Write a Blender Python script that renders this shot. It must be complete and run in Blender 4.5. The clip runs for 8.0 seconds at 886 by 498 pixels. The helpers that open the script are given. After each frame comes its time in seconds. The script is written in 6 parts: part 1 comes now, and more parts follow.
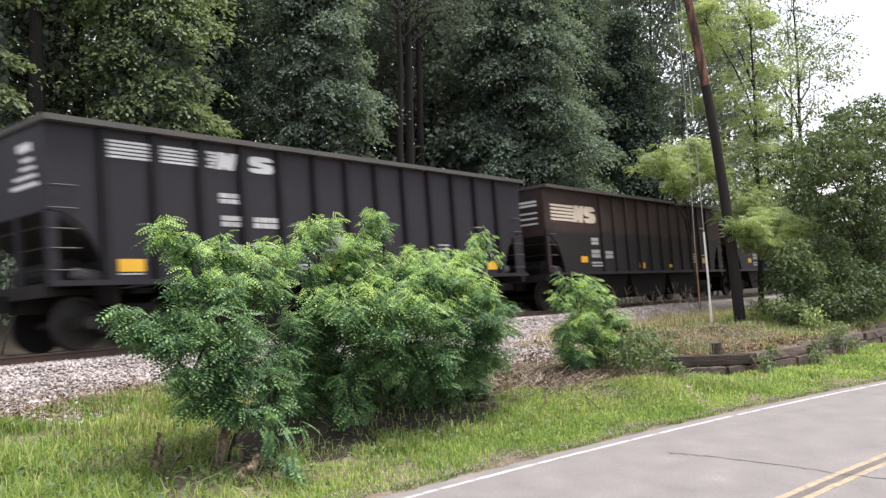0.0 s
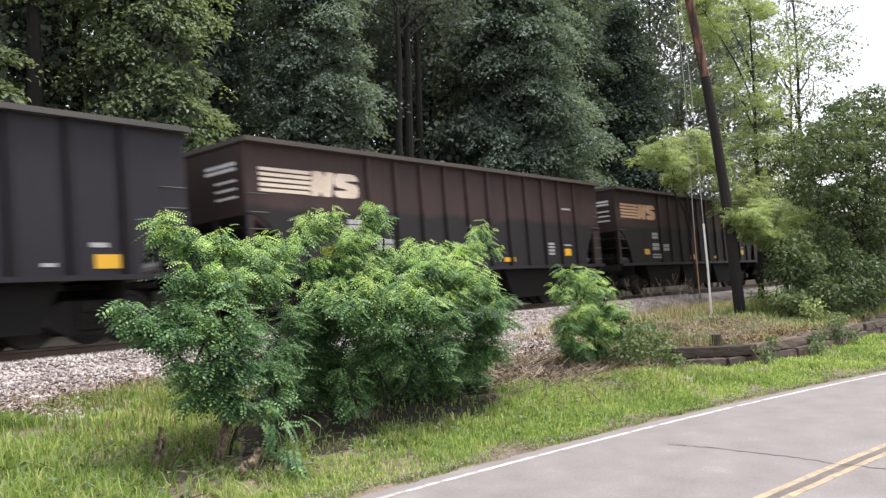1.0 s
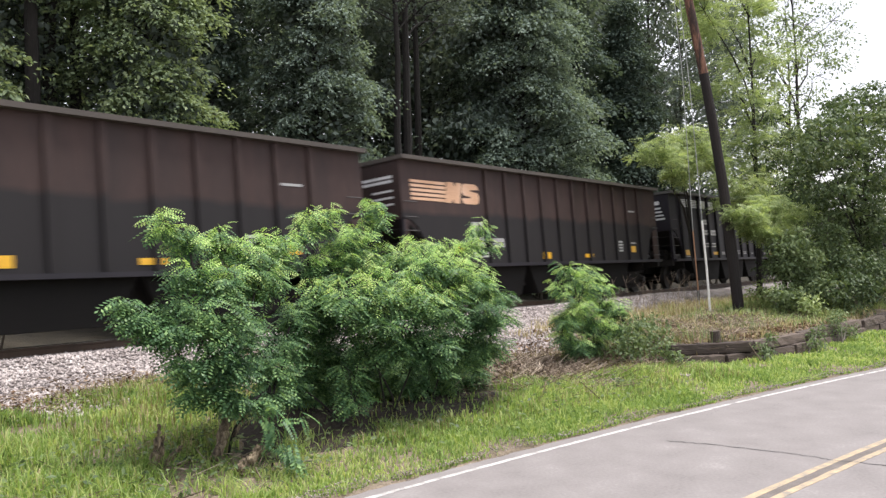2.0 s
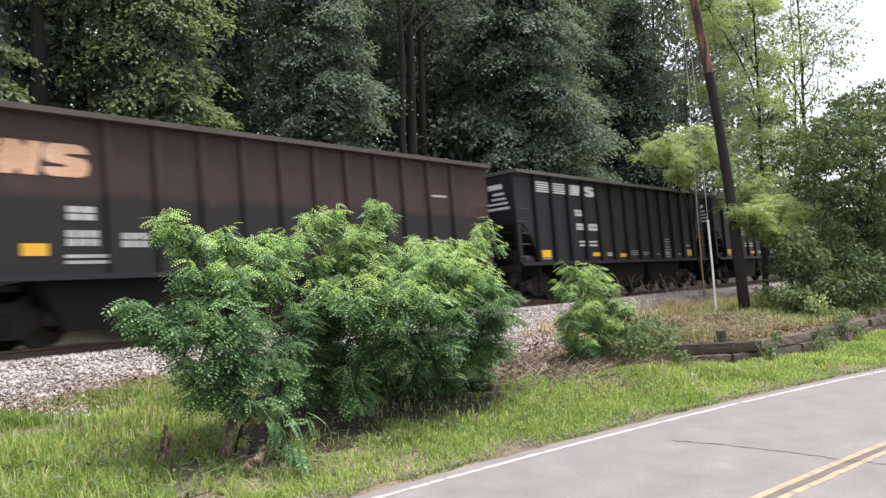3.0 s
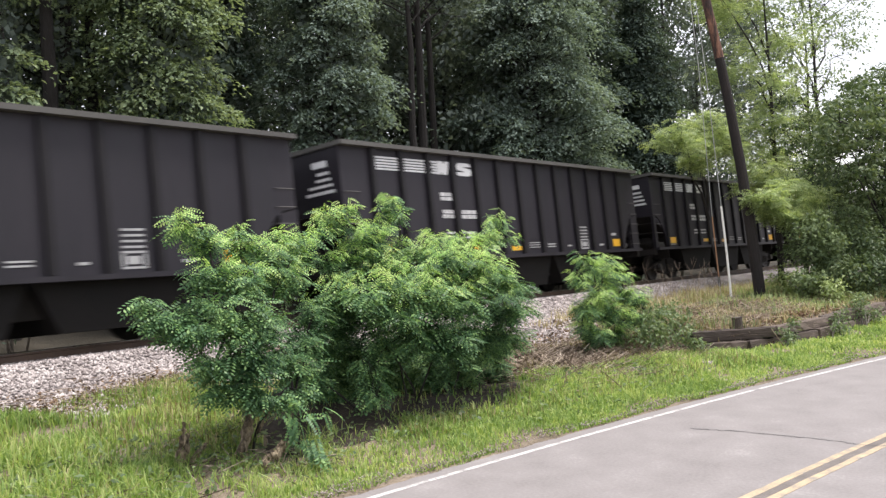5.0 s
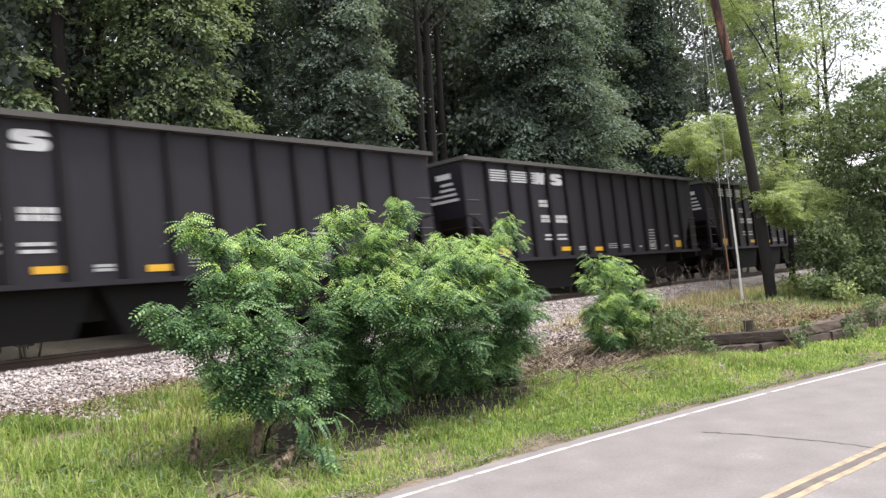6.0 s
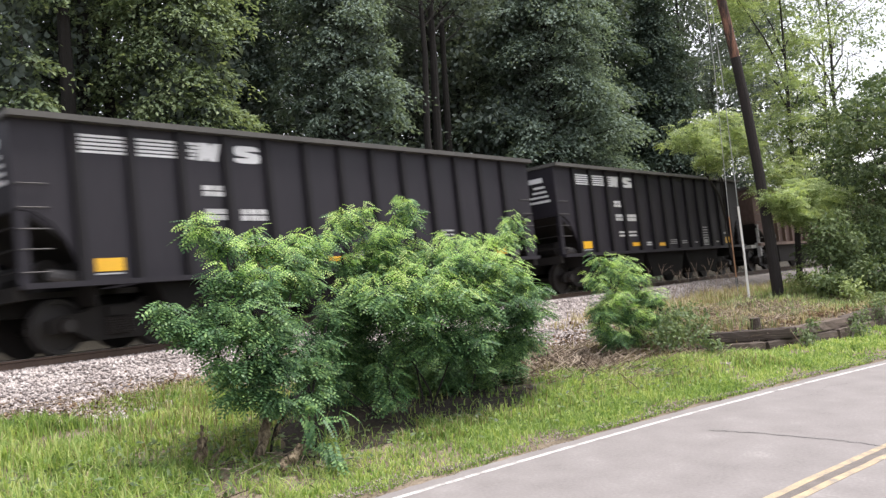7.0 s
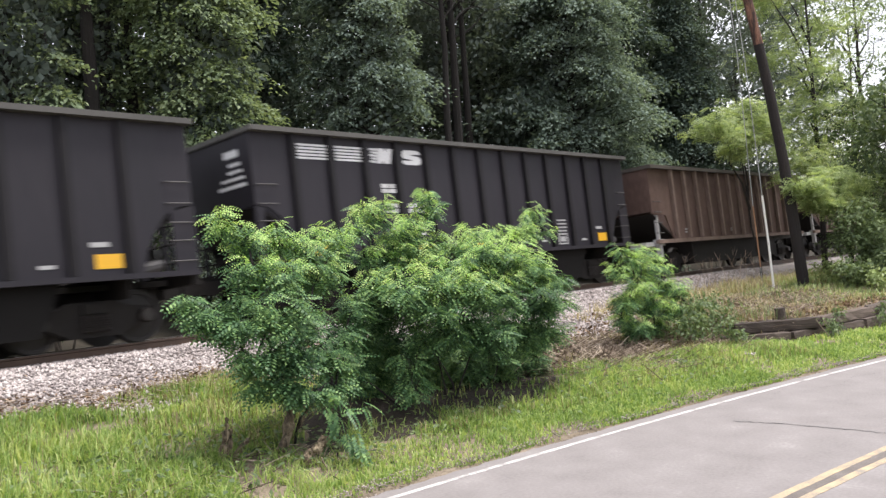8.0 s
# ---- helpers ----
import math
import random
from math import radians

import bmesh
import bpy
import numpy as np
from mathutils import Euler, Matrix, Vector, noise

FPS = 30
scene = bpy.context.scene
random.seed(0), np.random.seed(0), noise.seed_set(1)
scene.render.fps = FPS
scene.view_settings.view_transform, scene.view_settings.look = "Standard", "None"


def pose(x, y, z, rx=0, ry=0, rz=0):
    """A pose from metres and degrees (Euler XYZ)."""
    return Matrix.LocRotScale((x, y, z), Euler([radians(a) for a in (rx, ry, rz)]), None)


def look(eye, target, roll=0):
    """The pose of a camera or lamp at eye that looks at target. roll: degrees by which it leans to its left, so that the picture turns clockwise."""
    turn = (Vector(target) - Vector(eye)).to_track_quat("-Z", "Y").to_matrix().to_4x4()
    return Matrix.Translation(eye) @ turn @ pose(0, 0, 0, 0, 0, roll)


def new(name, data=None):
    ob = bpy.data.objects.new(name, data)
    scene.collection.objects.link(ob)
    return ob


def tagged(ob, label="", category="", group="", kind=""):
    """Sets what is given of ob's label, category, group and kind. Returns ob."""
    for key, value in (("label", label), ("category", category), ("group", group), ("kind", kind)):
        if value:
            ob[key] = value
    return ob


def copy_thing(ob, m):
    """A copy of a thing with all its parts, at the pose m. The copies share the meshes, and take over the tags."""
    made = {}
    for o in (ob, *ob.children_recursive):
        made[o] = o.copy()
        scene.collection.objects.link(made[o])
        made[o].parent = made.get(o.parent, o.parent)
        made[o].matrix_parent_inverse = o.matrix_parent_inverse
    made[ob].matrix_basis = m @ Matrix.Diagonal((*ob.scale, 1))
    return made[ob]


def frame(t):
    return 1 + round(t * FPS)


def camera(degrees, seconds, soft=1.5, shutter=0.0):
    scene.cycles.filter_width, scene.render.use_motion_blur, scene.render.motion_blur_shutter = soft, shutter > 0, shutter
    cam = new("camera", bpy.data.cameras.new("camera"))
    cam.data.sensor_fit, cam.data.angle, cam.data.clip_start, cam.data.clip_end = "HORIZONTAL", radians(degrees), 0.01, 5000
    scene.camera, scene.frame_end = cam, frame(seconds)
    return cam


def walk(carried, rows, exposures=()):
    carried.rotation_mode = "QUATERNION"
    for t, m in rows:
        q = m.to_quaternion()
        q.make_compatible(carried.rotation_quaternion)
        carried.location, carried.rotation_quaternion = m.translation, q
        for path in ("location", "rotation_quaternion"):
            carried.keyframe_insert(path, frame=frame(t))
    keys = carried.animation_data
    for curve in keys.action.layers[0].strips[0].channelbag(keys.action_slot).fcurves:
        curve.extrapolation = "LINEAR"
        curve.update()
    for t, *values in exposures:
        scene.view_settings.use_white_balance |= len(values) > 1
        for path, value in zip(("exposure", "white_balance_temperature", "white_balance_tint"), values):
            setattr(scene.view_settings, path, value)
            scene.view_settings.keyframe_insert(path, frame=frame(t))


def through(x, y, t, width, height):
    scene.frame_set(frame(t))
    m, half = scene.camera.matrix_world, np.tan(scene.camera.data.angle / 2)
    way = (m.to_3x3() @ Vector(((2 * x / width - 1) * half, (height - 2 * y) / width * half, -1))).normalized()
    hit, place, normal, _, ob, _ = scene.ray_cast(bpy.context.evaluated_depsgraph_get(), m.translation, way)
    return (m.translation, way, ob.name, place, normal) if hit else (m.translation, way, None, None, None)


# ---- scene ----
# ---------------------------------------------------------------- camera
cam = camera(56.35, 8.0, 1.4, 0.42)
EYE = Vector((0.0, 0.0, 2.3))


def held(yaw, pitch, lean, dx=0.0, dy=0.0, dz=0.0):
    """A hand-held pose: yaw from the track's direction, pitch up, lean to the right."""
    eye = EYE + Vector((dx, dy, dz))
    a, b = radians(yaw), radians(pitch)
    return look(eye, eye + Vector((math.cos(b) * math.cos(a), math.cos(b) * math.sin(a), math.sin(b))), -lean)


PATH = [
    (0.0, held(38.65, 2.07, 1.38)), (0.5, held(38.63, 1.87, 1.50)), (1.0, held(38.65, 1.59, 1.70)),
    (1.5, held(38.49, 1.39, 1.77)), (3.0, held(38.93, 1.41, 1.92)), (3.5, held(39.07, 1.34, 2.12)),
    (4.0, held(39.03, 1.07, 2.40)), (4.5, held(39.40, 0.87, 2.84)), (6.0, held(40.48, 1.25, 3.44)),
    (6.5, held(40.66, 1.20, 3.53)), (7.0, held(40.89, 1.17, 3.55)), (7.5, held(41.36, 1.15, 3.53)),
    (8.0, held(42.40, 0.71, 3.99)),
]
walk(cam, PATH, [(0.0, 0.73), (8.0, 0.81)])

# ---------------------------------------------------------------- light
SUN_ELEVATION, SUN_AZIMUTH = radians(75), radians(-38)
world = bpy.data.worlds.new("overcast_sky")
scene.world = world
world.use_nodes = True
wn, wl = world.node_tree.nodes, world.node_tree.links
wn.clear()
sky = wn.new("ShaderNodeTexSky")
sky.sky_type, sky.sun_disc = "NISHITA", False
sky.sun_elevation, sky.sun_rotation = SUN_ELEVATION, math.pi / 2 - SUN_AZIMUTH
sky.dust_density, sky.air_density = 4.0, 1.0
clear = wn.new("ShaderNodeBackground")
clear.inputs[1].default_value = 0.06
cloud = wn.new("ShaderNodeBackground")
cloud.inputs[0].default_value, cloud.inputs[1].default_value = (1.0, 0.965, 1.0, 1), 0.65
both = wn.new("ShaderNodeAddShader")
wout = wn.new("ShaderNodeOutputWorld")
wl.new(sky.outputs[0], clear.inputs[0])
wl.new(clear.outputs[0], both.inputs[0])
wl.new(cloud.outputs[0], both.inputs[1])
wl.new(both.outputs[0], wout.inputs[0])

sun = new("sun", bpy.data.lights.new("sun", "SUN"))
sun.data.energy, sun.data.angle, sun.data.color = 3.05, radians(16), (1.0, 0.945, 0.915)
sun_way = Vector((math.cos(SUN_ELEVATION) * math.cos(SUN_AZIMUTH), math.cos(SUN_ELEVATION) * math.sin(SUN_AZIMUTH), math.sin(SUN_ELEVATION)))
sun.matrix_world = look(sun_way * 60, (0, 0, 0))


# ---------------------------------------------------------------- materials
def ramp_of(nodes, stops):
    r = nodes.new("ShaderNodeValToRGB")
    e = r.color_ramp.elements
    while len(e) < len(stops):
        e.new(0.5)
    for el, (p, c) in zip(e, stops):
        el.position, el.color = p, (*c, 1)
    return r


def surface(name, stops, scale=4.0, fine=40.0, rough=0.8, rough_var=0.15, bump=0.3, metal=0.0, random_by="", spread=0.0, spec=0.5, stretch=(1, 1, 1), dist=0.01):
    """A procedural surface: two scales of noise through a colour ramp, with fine relief."""
    m = bpy.data.materials.new(name)
    m.use_nodes = True
    n, l = m.node_tree.nodes, m.node_tree.links
    b = n["Principled BSDF"]
    tc = n.new("ShaderNodeTexCoord")
    mp = n.new("ShaderNodeMapping")
    mp.inputs["Scale"].default_value = stretch
    l.new(tc.outputs["Object"], mp.inputs[0])
    big, small = n.new("ShaderNodeTexNoise"), n.new("ShaderNodeTexNoise")
    big.inputs["Scale"].default_value, small.inputs["Scale"].default_value = scale, fine
    big.inputs["Detail"].default_value, small.inputs["Detail"].default_value = 5, 4
    for t in (big, small):
        l.new(mp.outputs[0], t.inputs["Vector"])
    mix = n.new("ShaderNodeMath")
    mix.operation = "MULTIPLY_ADD"
    mix.inputs[1].default_value = 0.45
    l.new(small.outputs[0], mix.inputs[0])
    half = n.new("ShaderNodeMath")
    half.operation = "MULTIPLY_ADD"
    half.inputs[1].default_value, half.inputs[2].default_value = 0.75, -0.1
    l.new(big.outputs[0], half.inputs[0])
    l.new(half.outputs[0], mix.inputs[2])
    last = mix
    if random_by:
        if random_by == "island":
            src = n.new("ShaderNodeNewGeometry").outputs["Random Per Island"]
        else:
            src = n.new("ShaderNodeObjectInfo").outputs["Random"]
        add = n.new("ShaderNodeMath")
        add.operation = "MULTIPLY_ADD"
        add.inputs[1].default_value = spread
        l.new(src, add.inputs[0])
        sub = n.new("ShaderNodeMath")
        sub.operation = "SUBTRACT"
        sub.inputs[1].default_value = spread / 2
        l.new(mix.outputs[0], sub.inputs[0])
        l.new(sub.outputs[0], add.inputs[2])
        last = add
    r = ramp_of(n, stops)
    l.new(last.outputs[0], r.inputs[0])
    l.new(r.outputs[0], b.inputs["Base Color"])
    rr = n.new("ShaderNodeMapRange")
    rr.inputs["To Min"].default_value, rr.inputs["To Max"].default_value = rough - rough_var, min(1.0, rough + rough_var)
    l.new(big.outputs[0], rr.inputs[0])
    l.new(rr.outputs[0], b.inputs["Roughness"])
    b.inputs["Metallic"].default_value = metal
    b.inputs["Specular IOR Level"].default_value = spec
    if bump:
        bp = n.new("ShaderNodeBump")
        bp.inputs["Strength"].default_value, bp.inputs["Distance"].default_value = bump, dist
        l.new(small.outputs[0], bp.inputs["Height"])
        l.new(bp.outputs[0], b.inputs["Normal"])
    return m


def leaf_surface(name, dark, mid, light, rough=0.45, through=0.3, patch=0.8, spread=0.6, gloss=0.22):
    """Leaf colour varied from leaf to leaf and from bough to bough, letting some light through."""
    m = surface(name, [(0.15, dark), (0.5, mid), (0.85, light)], patch, 9.0, rough, 0.1, 0, 0, "island", spread, gloss)
    n, l = m.node_tree.nodes, m.node_tree.links
    b = n["Principled BSDF"]
    col = b.inputs["Base Color"].links[0].from_socket
    tr = n.new("ShaderNodeBsdfTranslucent")
    warm = n.new("ShaderNodeMixRGB")
    warm.blend_type = "MULTIPLY"
    warm.inputs[0].default_value, warm.inputs[2].default_value = 1, (1.3, 1.3, 0.75, 1)
    l.new(col, warm.inputs[1])
    l.new(warm.outputs[0], tr.inputs[0])
    ms = n.new("ShaderNodeMixShader")
    ms.inputs[0].default_value = through
    l.new(b.outputs[0], ms.inputs[1])
    l.new(tr.outputs[0], ms.inputs[2])
    l.new(ms.outputs[0], n["Material Output"].inputs[0])
    return m


M = {}
M["asphalt"] = surface("worn_asphalt", [(0.22, (0.125, 0.115, 0.111)), (0.4, (0.168, 0.155, 0.151)), (0.5, (0.183, 0.169, 0.165)), (0.6, (0.197, 0.183, 0.179)), (0.78, (0.255, 0.239, 0.233))], 1.8, 26, 0.85, 0.1, 0.6, dist=0.006)
M["grit"] = surface("shoulder_grit", [(0.15, (0.1, 0.084, 0.068)), (0.5, (0.23, 0.198, 0.17)), (0.9, (0.42, 0.375, 0.335))], 1.2, 30, 0.9, 0.05, 0.3, random_by="island", spread=0.5)
M["white_line"] = surface("worn_white_paint", [(0.36, (0.2, 0.19, 0.185)), (0.5, (0.43, 0.415, 0.4)), (0.75, (0.58, 0.565, 0.55))], 5, 50, 0.7, 0.1, 0.3)
M["yellow_line"] = surface("worn_yellow_paint", [(0.38, (0.2, 0.18, 0.155)), (0.5, (0.34, 0.268, 0.175)), (0.8, (0.5, 0.39, 0.25))], 5, 60, 0.7, 0.1, 0.2)
M["tar"] = surface("crack_sealing_tar", [(0.2, (0.03, 0.03, 0.03)), (0.8, (0.09, 0.088, 0.085))], 3, 30, 0.7, 0.1, 0.2)
M["seam"] = surface("worn_road_seam", [(0.25, (0.075, 0.065, 0.058)), (0.5, (0.12, 0.105, 0.096)), (0.75, (0.17, 0.152, 0.142))], 4, 60, 0.85, 0.1, 0.4)
M["soil"] = surface("verge_soil", [(0.2, (0.07, 0.058, 0.038)), (0.45, (0.135, 0.108, 0.075)), (0.62, (0.2, 0.162, 0.118)), (0.85, (0.32, 0.27, 0.21))], 1.4, 22, 0.95, 0.05, 0.9, dist=0.03)
# Leaf litter, darkened further for the shade of the wood.
M["forest_floor"] = surface("shade_dark_litter", [(0.2, (0.016, 0.014, 0.01)), (0.5, (0.034, 0.029, 0.02)), (0.85, (0.07, 0.058, 0.04))], 0.8, 14, 0.95, 0.05, 0.8, dist=0.03)
M["ballast"] = surface("grey_ballast", [(0.2, (0.13, 0.11, 0.10)), (0.5, (0.32, 0.285, 0.27)), (0.85, (0.5, 0.46, 0.44))], 1.2, 22, 0.9, 0.05, 1.0, dist=0.04)
M["stone"] = surface("ballast_stone", [(0.1, (0.13, 0.108, 0.102)), (0.5, (0.345, 0.305, 0.292)), (0.9, (0.58, 0.535, 0.515))], 1.2, 30, 0.9, 0.05, 0.3, random_by="island", spread=0.55)
# Ballast under the cars: the train's shade put into the stone colour.
M["shaded_ballast"] = surface("shade_dark_ballast", [(0.2, (0.011, 0.0098, 0.0092)), (0.5, (0.025, 0.0225, 0.021)), (0.85, (0.058, 0.053, 0.05))], 1.2, 22, 0.95, 0.05, 1.0, dist=0.04)
# Bare mould with the bushes' shade mixed into its colour.
M["humus"] = surface("shaded_leaf_mould", [(0.2, (0.014, 0.011, 0.008)), (0.55, (0.035, 0.026, 0.019)), (0.85, (0.085, 0.06, 0.042))], 2.0, 25, 0.95, 0.04, 1.0, dist=0.03)
M["steel_rail"] = surface("rusty_rail_steel", [(0.2, (0.05, 0.03, 0.022)), (0.8, (0.13, 0.085, 0.06))], 2, 30, 0.65, 0.15, 0.3)
M["rail_head"] = surface("polished_rail_head", [(0.2, (0.35, 0.34, 0.33)), (0.8, (0.55, 0.54, 0.53))], 2, 30, 0.3, 0.1, 0.1, metal=0.9)
M["sleeper"] = surface("creosoted_sleeper", [(0.2, (0.012, 0.01, 0.009)), (0.8, (0.05, 0.04, 0.034))], 3, 30, 0.9, 0.1, 0.6, random_by="object", spread=0.3, stretch=(1, 0.2, 1))
M["timber"] = surface("weathered_retaining_timber", [(0.2, (0.022, 0.017, 0.015)), (0.5, (0.066, 0.05, 0.041)), (0.8, (0.17, 0.132, 0.108))], 2, 25, 0.9, 0.08, 0.9, random_by="object", spread=0.35, stretch=(0.25, 2, 2), dist=0.02)
M["black_paint"] = surface("dusty_black_car_paint", [(0.25, (0.007207, 0.005821, 0.009425)), (0.5, (0.01183, 0.00961, 0.01497)), (0.8, (0.02218, 0.01894, 0.02495))], 0.9, 9, 0.6, 0.15, 0.08, spec=0.42, stretch=(2.2, 1, 0.3))
# Ribs are coloured darker than the side panels.
M["rib_paint"] = surface("dark_rib_paint", [(0.2, (0.00462, 0.003881, 0.005174)), (0.8, (0.01035, 0.008778, 0.01109))], 0.9, 9, 0.65, 0.15, 0.08, spec=0.3)
M["frame_black"] = surface("grimy_black_underframe", [(0.2, (0.0065, 0.0056, 0.0053)), (0.8, (0.018, 0.0152, 0.0135))], 1.5, 14, 0.8, 0.1, 0.3, spec=0.3)
M["chord"] = surface("dusty_top_chord", [(0.2, (0.045, 0.043, 0.04)), (0.8, (0.10, 0.096, 0.088))], 0.8, 12, 0.7, 0.1, 0.2)
M["chord_brown"] = surface("rusty_top_chord", [(0.2, (0.04, 0.035, 0.03)), (0.8, (0.085, 0.07, 0.06))], 0.8, 12, 0.75, 0.1, 0.2)
M["brown_paint"] = surface("rust_dusted_car_paint", [(0.2, (0.02218, 0.01405, 0.01312)), (0.5, (0.03973, 0.02421, 0.02199)), (0.85, (0.0693, 0.04066, 0.03557))], 0.6, 9, 0.7, 0.12, 0.1, spec=0.35, stretch=(2.0, 1, 0.35))
M["pocket"] = surface("dusty_hopper_chute_paint", [(0.2, (0.0042, 0.0038, 0.0038)), (0.8, (0.011, 0.0098, 0.0092))], 1.5, 14, 0.8, 0.1, 0.3, spec=0.22)
M["rung"] = surface("worn_grab_iron_paint", [(0.2, (0.03, 0.028, 0.028)), (0.8, (0.09, 0.085, 0.085))], 3, 20, 0.6, 0.1, 0)


def two_tone(name, upper, lower, at):
    """Rusty dust over the upper half of a car side, with an uneven lower edge."""
    m = upper.copy()
    m.name = name
    n, l = m.node_tree.nodes, m.node_tree.links
    b = n["Principled BSDF"]
    col = b.inputs["Base Color"].links[0].from_socket
    tc = n.new("ShaderNodeTexCoord")
    sep = n.new("ShaderNodeSeparateXYZ")
    l.new(tc.outputs["Object"], sep.inputs[0])
    wob = n.new("ShaderNodeTexNoise")
    wob.inputs["Scale"].default_value = 1.1
    l.new(tc.outputs["Object"], wob.inputs["Vector"])
    add = n.new("ShaderNodeMath")
    add.operation = "MULTIPLY_ADD"
    add.inputs[1].default_value = 0.35
    l.new(wob.outputs[0], add.inputs[0])
    l.new(sep.outputs[2], add.inputs[2])
    mr = n.new("ShaderNodeMapRange")
    mr.inputs["From Min"].default_value, mr.inputs["From Max"].default_value = at + 0.1, at + 0.24
    l.new(add.outputs[0], mr.inputs[0])
    mx = n.new("ShaderNodeMixRGB")
    mx.inputs[1].default_value = (*lower, 1)
    l.new(mr.outputs[0], mx.inputs[0])
    l.new(col, mx.inputs[2])
    l.new(mx.outputs[0], b.inputs["Base Color"])
    return m


M["brown_side"] = two_tone("two_tone_dusty_paint", M["brown_paint"], (0.0145, 0.0125, 0.0135), 2.45)
M["rust_paint"] = surface("brown_oxide_car_paint", [(0.2, (0.04785, 0.02871, 0.02472)), (0.5, (0.08932, 0.05583, 0.04625)), (0.85, (0.1595, 0.1085, 0.08932))], 0.7, 10, 0.75, 0.12, 0.2, spec=0.3, stretch=(1.6, 1, 0.4))
M["rust_rib"] = surface("pale_oxide_stake", [(0.2, (0.075, 0.05, 0.04125)), (0.8, (0.25, 0.185, 0.1525))], 1.6, 10, 0.75, 0.12, 0.2, spec=0.3, stretch=(1, 1, 0.5))
M["wheel_steel"] = surface("brown_wheel_steel", [(0.2, (0.007, 0.0055, 0.005)), (0.8, (0.022, 0.0165, 0.014))], 2, 20, 0.6, 0.15, 0.2)
M["mark_white"] = surface("faded_white_lettering", [(0.25, (0.5, 0.5, 0.5)), (0.5, (0.7, 0.7, 0.7)), (0.85, (0.8, 0.8, 0.8))], 2, 25, 0.6, 0.1, 0.05)
M["mark_cream"] = surface("faded_cream_logo_paint", [(0.2, (0.45, 0.34, 0.25)), (0.5, (0.68, 0.58, 0.47)), (0.85, (0.78, 0.70, 0.6))], 1.4, 20, 0.65, 0.1, 0.05)
M["mark_orange"] = surface("rust_stained_logo_paint", [(0.2, (0.42, 0.23, 0.12)), (0.5, (0.62, 0.38, 0.24)), (0.85, (0.75, 0.55, 0.42))], 1.4, 20, 0.65, 0.1, 0.05)
M["mark_grey"] = surface("dirty_grey_stencil", [(0.2, (0.25, 0.25, 0.25)), (0.8, (0.5, 0.5, 0.5))], 2, 30, 0.6, 0.1, 0.05)
M["mark_smear"] = surface("wiped_grey_paint", [(0.3, (0.10, 0.10, 0.105)), (0.5, (0.26, 0.26, 0.27)), (0.8, (0.42, 0.42, 0.43))], 5, 30, 0.6, 0.1, 0.05)
M["mark_dim"] = surface("dim_grey_paint", [(0.2, (0.02, 0.02, 0.02)), (0.8, (0.06, 0.06, 0.06))], 4, 30, 0.6, 0.1, 0.05)
M["mark_letter"] = surface("chalky_stencil_paint", [(0.3, (0.28, 0.28, 0.28)), (0.5, (0.5, 0.5, 0.5)), (0.8, (0.66, 0.66, 0.66))], 6, 30, 0.6, 0.1, 0.05)
M["mark_yellow"] = surface("yellow_reflective_sheet", [(0.2, (0.62, 0.32, 0.02)), (0.8, (0.85, 0.5, 0.03))], 2, 30, 0.4, 0.1, 0.0)
M["bark"] = surface("dark_bark", [(0.2, (0.012, 0.0105, 0.0095)), (0.8, (0.032, 0.028, 0.025))], 2, 18, 0.95, 0.05, 1.0, stretch=(2, 2, 0.4), dist=0.03)
M["pale_bark"] = surface("grey_branch_bark", [(0.2, (0.08, 0.07, 0.06)), (0.8, (0.2, 0.18, 0.15))], 2, 18, 0.95, 0.05, 0.6, stretch=(2, 2, 0.4), dist=0.02)
M["dead_wood"] = surface("grey_dead_wood", [(0.34, (0.03, 0.022, 0.013)), (0.5, (0.13, 0.1, 0.062)), (0.72, (0.4, 0.33, 0.225))], 11, 40, 0.9, 0.05, 1.0, stretch=(1.5, 1.5, 0.25), dist=0.03)
M["pole"] = surface("creosoted_pole_wood", [(0.2, (0.008, 0.0065, 0.0063)), (0.5, (0.017, 0.0135, 0.0125)), (0.85, (0.036, 0.027, 0.024))], 1.2, 20, 0.9, 0.05, 0.8, stretch=(4, 4, 0.3), dist=0.02)
M["pole_bare"] = surface("stripped_red_pole_wood", [(0.36, (0.02, 0.014, 0.013)), (0.48, (0.06, 0.034, 0.026)), (0.6, (0.2, 0.1, 0.065)), (0.8, (0.36, 0.2, 0.13))], 1.9, 14, 0.85, 0.05, 0.8, stretch=(4, 4, 0.4), dist=0.02)
M["wire"] = surface("galvanised_wire", [(0.2, (0.3, 0.31, 0.3)), (0.8, (0.5, 0.51, 0.5))], 3, 30, 0.5, 0.1, 0, metal=0.4)
M["guard_white"] = surface("white_plastic_guard", [(0.2, (0.76, 0.75, 0.7)), (0.8, (0.86, 0.85, 0.81))], 3, 30, 0.5, 0.1, 0)
M["guard_rust"] = surface("faded_orange_guard", [(0.2, (0.2, 0.1, 0.055)), (0.8, (0.42, 0.24, 0.14))], 3, 30, 0.7, 0.1, 0)
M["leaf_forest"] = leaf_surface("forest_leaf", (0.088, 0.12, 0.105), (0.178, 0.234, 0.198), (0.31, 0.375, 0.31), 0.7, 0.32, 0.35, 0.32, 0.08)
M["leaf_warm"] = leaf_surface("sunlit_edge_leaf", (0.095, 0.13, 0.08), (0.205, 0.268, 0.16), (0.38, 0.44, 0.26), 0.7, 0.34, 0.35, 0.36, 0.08)
